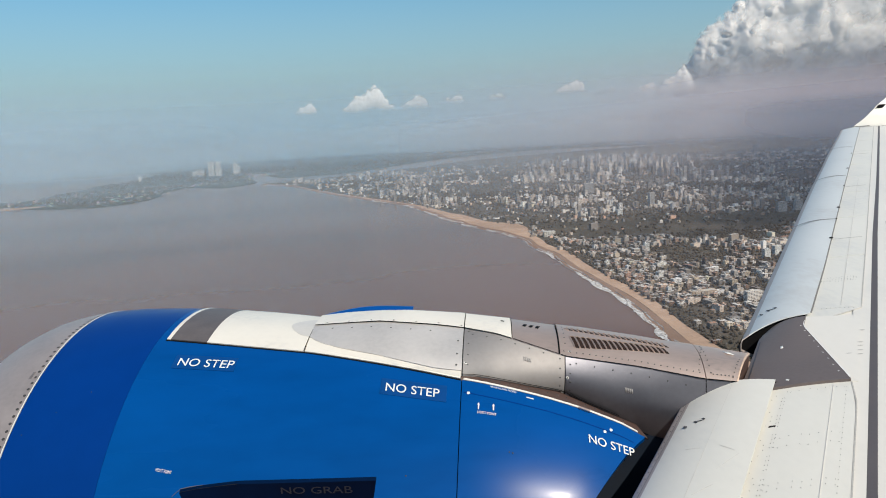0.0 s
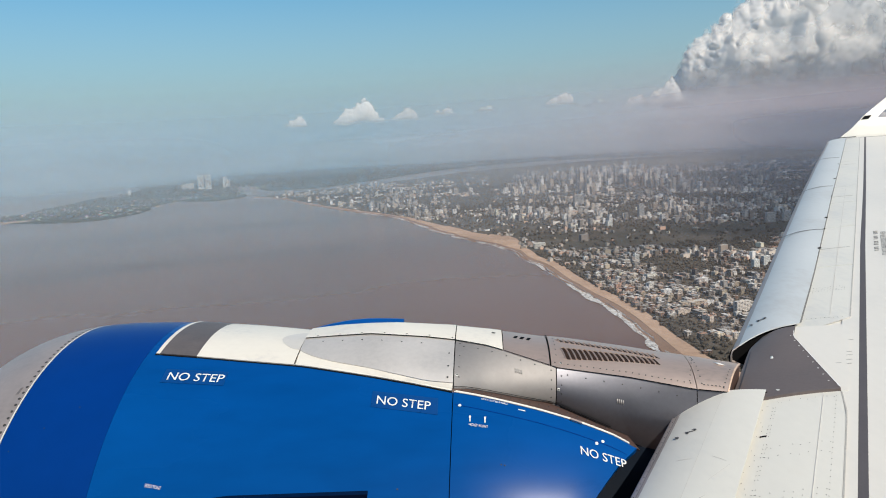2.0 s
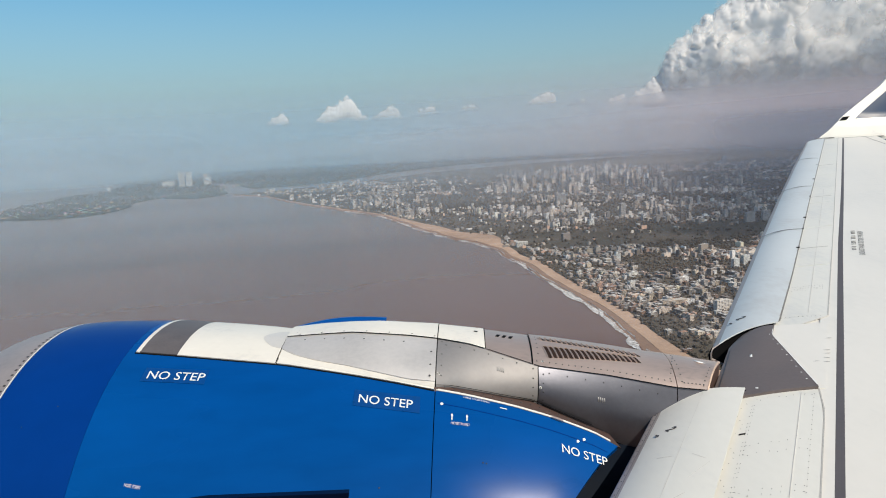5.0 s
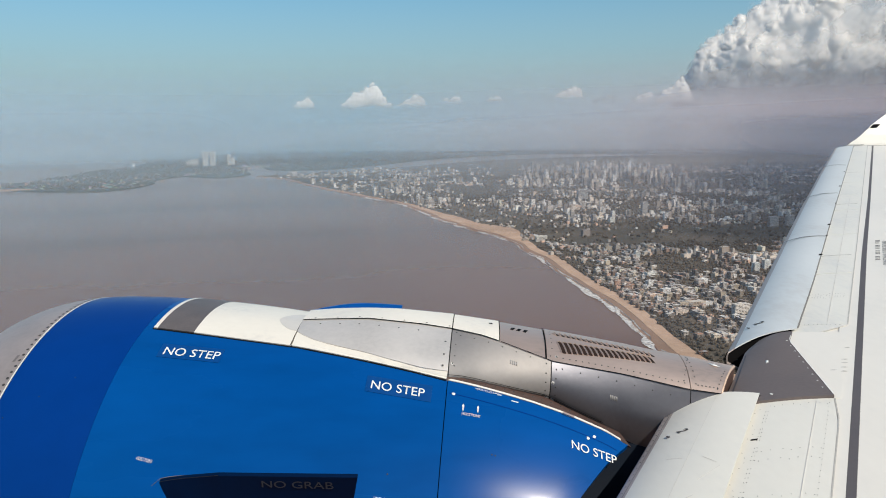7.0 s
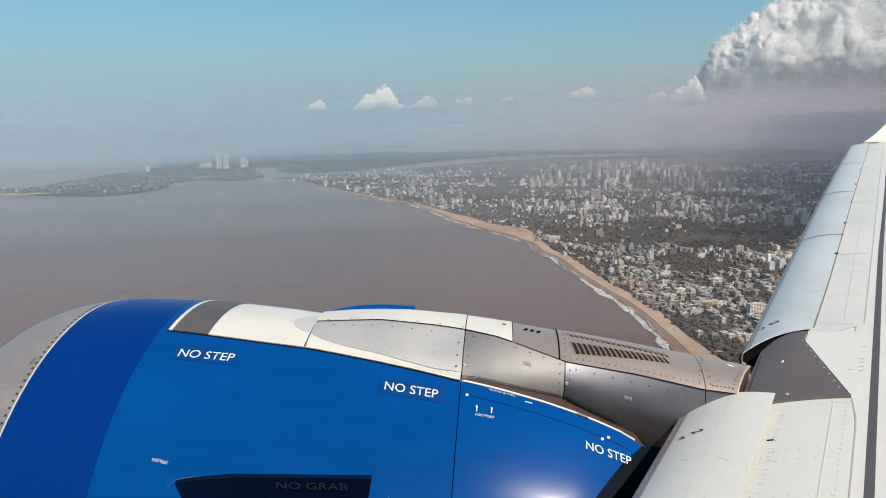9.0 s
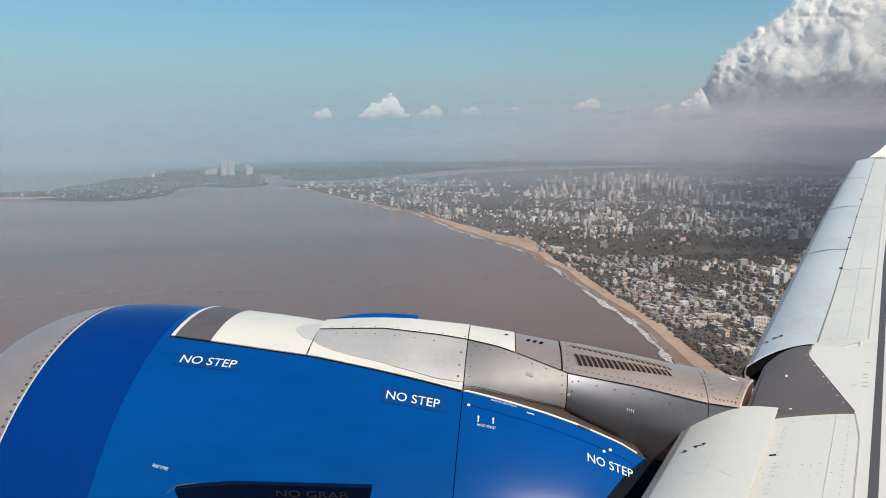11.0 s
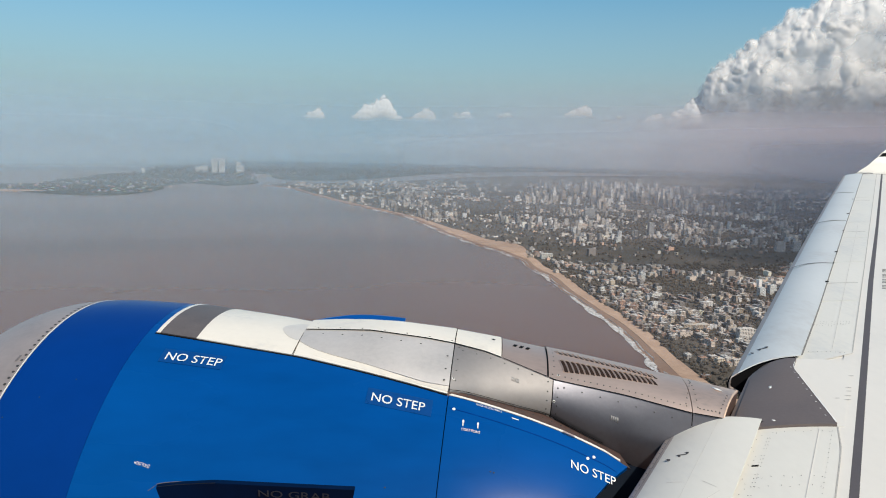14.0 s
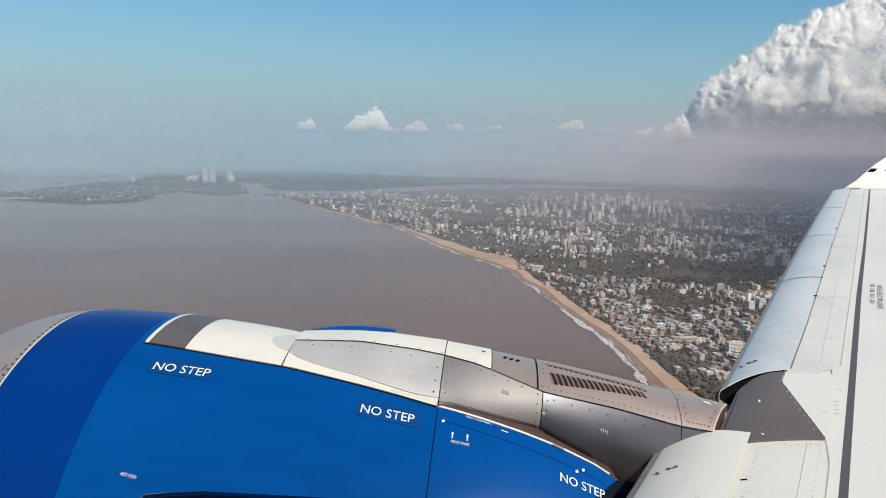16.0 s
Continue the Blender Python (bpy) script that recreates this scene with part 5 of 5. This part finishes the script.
icof = [(0, 1, 2), (0, 2, 3), (0, 3, 4), (0, 4, 5), (0, 5, 1), (1, 6, 2), (2, 7, 3), (3, 8, 4), (4, 9, 5), (5, 10, 1), (2, 6, 7), (3, 7, 8), (4, 8, 9), (5, 9, 10), (1, 10, 6)]


def grove(name, spots, label, small, big, lobes):
    verts, faces = [], []
    for x, y in spots:
        for q in range(lobes):
            r = rng.uniform(small, big) * (1 if q == 0 else 0.65)
            ox, oy = (0, 0) if q == 0 else (rng.uniform(-1, 1) * r * 1.3, rng.uniform(-1, 1) * r * 1.3)
            b = len(verts)
            zc = 1.0 + r * rng.uniform(0.7, 1.15)
            spin = rng.random() * 6
            c, s = math.cos(spin), math.sin(spin)
            for v in ico:
                k = r * rng.uniform(0.7, 1.2)
                verts.append((x + ox + (v.x * c - v.y * s) * k, y + oy + (v.x * s + v.y * c) * k, zc + v.z * k * 0.85))
            faces += [(a + b, e2 + b, f2 + b) for a, e2, f2 in icof]
    ob = link_part(name, verts, faces, LEAF, None, smooth=False)
    return tagged(ob, label, "trees", kind="stuff")


near_spots = [s for s in tree_spots if s[1] < 850 and s[0] > coast_x(s[1]) + 9.5]
far_spots = [s for s in tree_spots if s[1] >= 850 and s[0] > coast_x(min(s[1], 2221)) + 30]
grove("trees", near_spots, "dark green trees between the beach houses", 0.6, 1.6, 6)
grove("trees", far_spots, "dark tree cover between the far blocks", 1.3, 2.9, 1)


def inside(p, line):
    hit = False
    for a, b in zip(line, line[1:] + line[:1]):
        if (a.y > p[1]) != (b.y > p[1]) and p[0] < a.x + (p[1] - a.y) / (b.y - a.y) * (b.x - a.x):
            hit = not hit
    return hit


wood = []
for k in range(5200):
    x, y = rng.uniform(-1250, 1500), rng.uniform(1760, 4300)
    if y < 2300 and x > -700:
        continue
    if y < 2620 + max(0, x + 300) * 0.75 and x > -560:
        continue
    if x < -1060 and y < 3000:
        continue
    if noise.noise(Vector((x * 0.004, y * 0.004, 2.0))) > -0.15 and inside((x, y), north) and inside((x, y - 22), north):
        wood.append((x, y))
grove("trees", wood, "far mangrove and scrub on the peninsula", 3.0, 7.5, 1)

# far plain, tilted up as a backdrop to close the land under the haze
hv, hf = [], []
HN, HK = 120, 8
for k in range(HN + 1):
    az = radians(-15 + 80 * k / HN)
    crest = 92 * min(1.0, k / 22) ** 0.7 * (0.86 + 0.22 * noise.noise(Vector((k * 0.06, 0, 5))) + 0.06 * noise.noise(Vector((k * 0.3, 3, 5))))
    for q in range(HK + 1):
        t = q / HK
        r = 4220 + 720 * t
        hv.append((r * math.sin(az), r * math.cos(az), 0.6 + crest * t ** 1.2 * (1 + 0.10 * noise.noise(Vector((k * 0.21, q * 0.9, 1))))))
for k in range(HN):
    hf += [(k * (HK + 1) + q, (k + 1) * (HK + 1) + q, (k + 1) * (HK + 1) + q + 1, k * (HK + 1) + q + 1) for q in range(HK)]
tagged(link_part("ground", hv, hf, GREEN, None), "far dark green plain, tilted up as a backdrop, fading into the haze", "hills", kind="structure")

# ---- haze and clouds ----
def haze_material(name, left, right, alpha_nodes, passing=0.0):
    m = bpy.data.materials.new(name)
    m.use_nodes = True
    nt = m.node_tree
    nt.nodes.clear()
    node, link = (lambda kind: nt.nodes.new("ShaderNode" + kind)), nt.links.new
    out, mix, tr, df, tl, add = node("OutputMaterial"), node("MixShader"), node("BsdfTransparent"), node("BsdfDiffuse"), node("BsdfTranslucent"), node("MixShader")
    geo, sep = node("NewGeometry"), node("SeparateXYZ")
    link(geo.outputs["Position"], sep.inputs[0])
    n = node("TexNoise")
    n.inputs["Scale"].default_value, n.inputs["Detail"].default_value = 0.0012, 4.0
    link(geo.outputs["Position"], n.inputs["Vector"])
    # haze colour painted by bearing: from blue-grey over the sea to mauve-grey inland
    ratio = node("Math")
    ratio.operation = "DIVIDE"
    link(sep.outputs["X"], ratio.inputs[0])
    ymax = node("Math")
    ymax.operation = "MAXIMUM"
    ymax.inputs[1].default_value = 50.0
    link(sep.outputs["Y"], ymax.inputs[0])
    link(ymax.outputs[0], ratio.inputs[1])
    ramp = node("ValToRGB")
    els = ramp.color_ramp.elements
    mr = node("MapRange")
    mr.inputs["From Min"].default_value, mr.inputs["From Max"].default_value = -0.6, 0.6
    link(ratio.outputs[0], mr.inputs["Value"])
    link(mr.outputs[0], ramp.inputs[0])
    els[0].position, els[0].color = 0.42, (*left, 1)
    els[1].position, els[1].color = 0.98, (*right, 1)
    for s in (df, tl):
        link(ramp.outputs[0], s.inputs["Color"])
    add.inputs[0].default_value = passing
    link(df.outputs[0], add.inputs[1])
    link(tl.outputs[0], add.inputs[2])
    fac = alpha_nodes(node, link, sep, geo, n)
    link(fac, mix.inputs[0])
    link(tr.outputs[0], mix.inputs[1])
    link(add.outputs[0], mix.inputs[2])
    link(mix.outputs[0], out.inputs[0])
    return m


def veil_alpha(top, dense, full):
    """Thin near the ground, densest at the eye's height, gone a few degrees above the horizon."""
    def nodes(node, link, sep, geo, n):
        up, low, mul, amt = node("MapRange"), node("MapRange"), node("Math"), node("Math")
        up.interpolation_type = low.interpolation_type = "SMOOTHSTEP"
        up.inputs["From Min"].default_value, up.inputs["From Max"].default_value = 118.0, top
        up.inputs["To Min"].default_value, up.inputs["To Max"].default_value = 1.0, 0.0
        low.inputs["From Min"].default_value, low.inputs["From Max"].default_value = 2.0, full
        link(sep.outputs["Z"], up.inputs["Value"])
        link(sep.outputs["Z"], low.inputs["Value"])
        mul.operation = amt.operation = "MULTIPLY"
        link(up.outputs[0], mul.inputs[0])
        link(low.outputs[0], mul.inputs[1])
        amt.inputs[1].default_value = dense
        link(mul.outputs[0], amt.inputs[0])
        return amt.outputs[0]
    return nodes


# haze painted on see-through shells; nearer ones warmer, farther ones paler
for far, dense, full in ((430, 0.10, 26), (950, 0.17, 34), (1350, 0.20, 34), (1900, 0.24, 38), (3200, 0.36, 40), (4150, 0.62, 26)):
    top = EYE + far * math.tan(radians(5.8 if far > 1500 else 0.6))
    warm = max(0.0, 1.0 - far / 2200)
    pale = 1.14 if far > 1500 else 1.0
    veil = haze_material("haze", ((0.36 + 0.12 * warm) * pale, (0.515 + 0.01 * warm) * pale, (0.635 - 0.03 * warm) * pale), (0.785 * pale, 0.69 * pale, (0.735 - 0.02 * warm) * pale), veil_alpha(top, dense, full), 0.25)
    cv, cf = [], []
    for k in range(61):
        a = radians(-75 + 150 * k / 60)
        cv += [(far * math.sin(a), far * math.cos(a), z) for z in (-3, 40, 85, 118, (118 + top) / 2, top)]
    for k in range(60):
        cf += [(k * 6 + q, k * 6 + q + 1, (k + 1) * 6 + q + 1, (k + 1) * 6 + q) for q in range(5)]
    tagged(link_part("haze_veil", cv, cf, veil, None), "thin veil of painted grey-blue haze over land and sea", "haze", kind="stuff")

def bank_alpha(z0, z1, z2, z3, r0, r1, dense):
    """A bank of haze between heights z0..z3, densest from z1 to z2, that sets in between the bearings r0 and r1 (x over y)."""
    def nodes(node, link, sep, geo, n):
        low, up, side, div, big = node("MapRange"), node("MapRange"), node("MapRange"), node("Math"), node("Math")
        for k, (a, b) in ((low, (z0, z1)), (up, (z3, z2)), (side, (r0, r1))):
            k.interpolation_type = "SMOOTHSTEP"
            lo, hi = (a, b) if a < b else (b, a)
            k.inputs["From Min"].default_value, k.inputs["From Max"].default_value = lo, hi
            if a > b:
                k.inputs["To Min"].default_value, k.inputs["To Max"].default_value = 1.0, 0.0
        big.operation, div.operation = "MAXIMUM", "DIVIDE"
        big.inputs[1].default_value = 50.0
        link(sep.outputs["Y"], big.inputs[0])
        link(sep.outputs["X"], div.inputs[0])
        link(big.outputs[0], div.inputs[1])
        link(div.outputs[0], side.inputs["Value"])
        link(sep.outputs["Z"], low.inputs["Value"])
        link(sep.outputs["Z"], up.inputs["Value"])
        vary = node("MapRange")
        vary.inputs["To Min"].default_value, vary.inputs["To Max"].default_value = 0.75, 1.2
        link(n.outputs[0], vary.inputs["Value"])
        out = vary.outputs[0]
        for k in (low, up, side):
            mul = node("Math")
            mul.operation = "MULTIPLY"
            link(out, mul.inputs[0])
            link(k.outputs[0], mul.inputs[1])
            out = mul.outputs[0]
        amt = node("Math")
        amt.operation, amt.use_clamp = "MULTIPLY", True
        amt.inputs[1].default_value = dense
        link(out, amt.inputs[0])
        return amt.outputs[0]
    return nodes


# tinted see-through shells, added to paint far haze and hide the sea's edge
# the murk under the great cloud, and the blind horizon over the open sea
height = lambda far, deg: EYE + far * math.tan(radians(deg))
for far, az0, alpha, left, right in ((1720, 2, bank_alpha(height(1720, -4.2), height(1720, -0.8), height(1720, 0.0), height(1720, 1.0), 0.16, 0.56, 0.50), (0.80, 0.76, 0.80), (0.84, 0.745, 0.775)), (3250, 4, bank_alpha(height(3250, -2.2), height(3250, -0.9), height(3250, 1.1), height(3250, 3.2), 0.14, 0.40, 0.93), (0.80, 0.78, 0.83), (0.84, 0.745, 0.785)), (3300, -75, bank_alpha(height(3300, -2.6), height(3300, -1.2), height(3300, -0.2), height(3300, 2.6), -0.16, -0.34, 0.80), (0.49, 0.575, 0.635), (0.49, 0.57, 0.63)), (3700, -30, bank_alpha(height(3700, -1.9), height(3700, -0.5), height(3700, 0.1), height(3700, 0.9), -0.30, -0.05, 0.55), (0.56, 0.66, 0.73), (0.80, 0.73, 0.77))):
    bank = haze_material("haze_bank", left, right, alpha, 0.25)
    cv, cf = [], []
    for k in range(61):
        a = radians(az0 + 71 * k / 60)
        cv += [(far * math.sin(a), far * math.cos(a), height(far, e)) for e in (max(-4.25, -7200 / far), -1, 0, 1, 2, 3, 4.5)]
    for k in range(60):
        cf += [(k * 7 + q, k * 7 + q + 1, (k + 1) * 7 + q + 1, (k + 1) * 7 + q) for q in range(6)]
    tagged(link_part("haze_bank", cv, cf, bank, None), "mauve-grey bank of painted haze over the far plain and sea", "haze", kind="stuff")


def cloud_material(name, through_light):
    """White vapour: light scatters off it and seeps through it, and it thins out by the mesh's own density."""
    m = bpy.data.materials.new(name)
    m.use_nodes = True
    nt = m.node_tree
    nt.nodes.clear()
    node, link = (lambda kind: nt.nodes.new("ShaderNode" + kind)), nt.links.new
    out, mix, df, tl, bp, n, geo = node("OutputMaterial"), node("MixShader"), node("BsdfDiffuse"), node("BsdfTranslucent"), node("Bump"), node("TexNoise"), node("NewGeometry")
    n.inputs["Scale"].default_value, n.inputs["Detail"].default_value = 0.03, 6.0
    link(geo.outputs["Position"], n.inputs["Vector"])
    bp.inputs["Strength"].default_value, bp.inputs["Distance"].default_value = 0.10, 10.0
    link(n.outputs[0], bp.inputs["Height"])
    for s in (df, tl):
        s.inputs["Color"].default_value = (0.99, 0.965, 0.94, 1)
        link(bp.outputs[0], s.inputs["Normal"])
    mix.inputs[0].default_value = through_light
    link(df.outputs[0], mix.inputs[1])
    link(tl.outputs[0], mix.inputs[2])
    tr, cut, at = node("BsdfTransparent"), node("MixShader"), node("Attribute")
    at.attribute_name = "vapour"
    link(at.outputs["Fac"], cut.inputs[0])
    link(tr.outputs[0], cut.inputs[1])
    link(mix.outputs[0], cut.inputs[2])
    link(cut.outputs[0], out.inputs[0])
    return m


SOFT = cloud_material("soft_cloud", 0.40)


def ease(v, lo, hi):
    t = min(1.0, max(0.0, (v - lo) / (hi - lo)))
    return t * t * (3 - 2 * t)


def cumulus(az0, az1, el0, el1, step, top, base, dist, heap, full, label, seed, near=1.0, lumpy=1.1, patchy=0.0, lean=0.0):
    """A far cumulus, seen from below: a closed, billowed body that thins out at its rims. Bearings and heights in degrees; top(az) is its crest, base the
    height at which it dissolves, heap how far it bulges, in metres."""
    na, ne = int((az1 - az0) / step), int((el1 - el0) / step)
    front, back, dens = [], [], []
    for i in range(na + 1):
        az = az0 + step * i
        a = radians(az)
        for j in range(ne + 1):
            el = el0 + step * j
            q = Vector((az, el, seed))
            lump = 1.25 * abs(noise.noise(q * 0.30)) + 0.40 * abs(noise.noise(q * 0.80 + Vector((7, 3, 0)))) + 0.07 * abs(noise.noise(q * 2.1)) + 0.02 * abs(noise.noise(q * 4.6)) + 0.005 * abs(noise.noise(q * 9.5))
            ragged = 0.55 * near * (abs(noise.noise(q * (1.1 / near))) * 2.0 - 0.6) + 0.22 * near * noise.noise(q * (3.2 / near)) + 0.10 * near * noise.noise(q * (8.0 / near))
            inside = top(az) - el + ragged
            rim = min(1.0, max(0.0, inside / (2.6 * near)))
            foot = ease(el, base - 0.2 * near, base + 2.6 * near)
            bulge = heap * (rim ** 0.75 * (0.35 + 0.65 * foot)) + lumpy * heap * (lump - 0.4) * (0.25 + 0.75 * math.sqrt(rim))
            back_off = lean * max(0.0, el - base) ** 2
            r = dist + back_off - bulge
            front.append((r * math.sin(a), r * math.cos(a), EYE + r * math.tan(radians(el))))
            r = dist + back_off + 60 * near + 0.6 * heap * math.sqrt(rim)
            back.append((r * math.sin(a), r * math.cos(a), EYE + r * math.tan(radians(el))))
            dens.append(full * ease(inside, -0.05 * near, 0.42 * near) * ease(el + 0.5 * near * noise.noise(q * 0.8), base - 0.6 * near, base + 0.9 * near) * (1.0 if not patchy else ease(0.5 + noise.noise(q * 0.55) + 0.5 * noise.noise(q * 1.4) + 0.3 * noise.noise(q * 3.5), 0.15, 0.15 + patchy)))
    k, off = ne + 1, len(front)
    faces = []
    for i in range(na):
        for j in range(ne):
            v = i * k + j
            if max(dens[v], dens[v + 1], dens[v + k], dens[v + k + 1]) > 0.004:
                faces.append((v, v + k, v + k + 1, v + 1))
                if not patchy:
                    faces.append((off + v, off + v + 1, off + v + k + 1, off + v + k))
    ob = link_part("cloud", front + back, faces, SOFT, None)
    at = ob.data.attributes.new("vapour", "FLOAT", "POINT")
    at.data.foreach_set("value", dens + dens)
    bm = bmesh.new()
    bm.from_mesh(ob.data)
    bmesh.ops.delete(bm, geom=[v for v in bm.verts if not v.link_faces], context="VERTS")
    bm.to_mesh(ob.data)
    bm.free()
    return tagged(ob, label, "cloud")


# the great cloud: a stepped edge towards the sea, growing higher inland
TOP_AZ, TOP_EL = [16.6, 17.2, 17.8, 18.6, 19.4, 20.4, 21.6, 23.0, 25.0, 28.0, 32.0, 42.0], [0.5, 2.4, 4.0, 5.4, 5.9, 6.8, 7.6, 8.8, 9.8, 11.0, 12.0, 12.5]
cumulus(15.6, 41.5, 0.6, 13.6, 0.085, lambda az: lerp(az, TOP_AZ, TOP_EL), 1.6, 3620, 150, 1.0, "large grey-white cumulus cloud with a hazy base", 4.0, 1.0, 0.36, 0.0, 2.6)
cumulus(15.6, 41.5, 0.6, 13.6, 0.11, lambda az: lerp(az, TOP_AZ, TOP_EL) + 0.25, 1.3, 3420, 60, 0.82, "thin drifting mist on the face of the large cumulus cloud", 31.0, 1.0, 0.2, 1.0, 1.5)
# a broken layer high over the inland suburbs, which thins out towards the sea
# out of view: added, and its edge shaped, to cast shade on the suburbs
deck_v, deck_f, deck_d = [], [], []
DN, DM = 84, 104
for side in (0, 1):
    for i in range(DN + 1):
        for j in range(DM + 1):
            x, y = 660 + 20.0 * i, 40 + 20.0 * j
            q = Vector((x * 0.004, y * 0.004, 6.0))
            lump = noise.noise(q) + 0.5 * noise.noise(q * 2.3) + 0.25 * noise.noise(q * 5.1)
            rim = min(ease(i, 0, 4), ease(DN - i, 0, 6), ease(j + 2 * lump, 2, 9), ease(DM - j + 4 * lump, 8, 26))
            thick = rim * ease(x - 770 - 0.36 * (y - 180) + 110 * lump, -150, 170)
            deck_v.append((x, y, 890 + 20 * lump + (side * 2 - 1) * (4 + 38 * thick)))
            deck_d.append(0.60 * thick)
off, k = (DN + 1) * (DM + 1), DM + 1
for i in range(DN):
    for j in range(DM):
        v = i * k + j
        deck_f += [(v, v + 1, v + k + 1, v + k), (off + v, off + v + k, off + v + k + 1, off + v + 1)]
deck = link_part("cloud", deck_v, deck_f, SOFT, None)
deck.data.attributes.new("vapour", "FLOAT", "POINT").data.foreach_set("value", deck_d)
tagged(deck, "unseen broken grey cloud layer, added to shade the inland suburbs", "cloud")
# small clouds far out over the haze
for k, (az, el, wide, tall, full) in enumerate(((-4.9, 1.6, 2.5, 2.15, 0.95), (-9.2, 1.6, 1.2, 1.25, 0.85), (-1.5, 1.7, 1.5, 1.25, 0.6), (1.3, 1.8, 1.5, 0.95, 0.5), (4.4, 1.8, 1.2, 1.0, 0.4), (9.6, 2.0, 1.8, 1.35, 0.7), (12.2, 1.8, 1.2, 0.8, 0.5), (14.9, 1.7, 1.3, 1.2, 0.75), (16.9, 1.5, 1.9, 2.3, 0.95))):
    cumulus(az - wide, az + wide, el - 0.5, el + tall + 0.6, 0.05, lambda q: el + tall * (0.85 * math.exp(-((q - az - 0.3 * wide) / (0.38 * wide)) ** 2) + 0.5 * math.exp(-((q - az + 0.3 * wide) / (0.34 * wide)) ** 2)) - 0.25, el, 3325 + 4 * k, 18, min(1.0, full * 1.2), "small far white cumulus cloud in the haze", 11.0 + 3.7 * k, 0.42, 0.7)
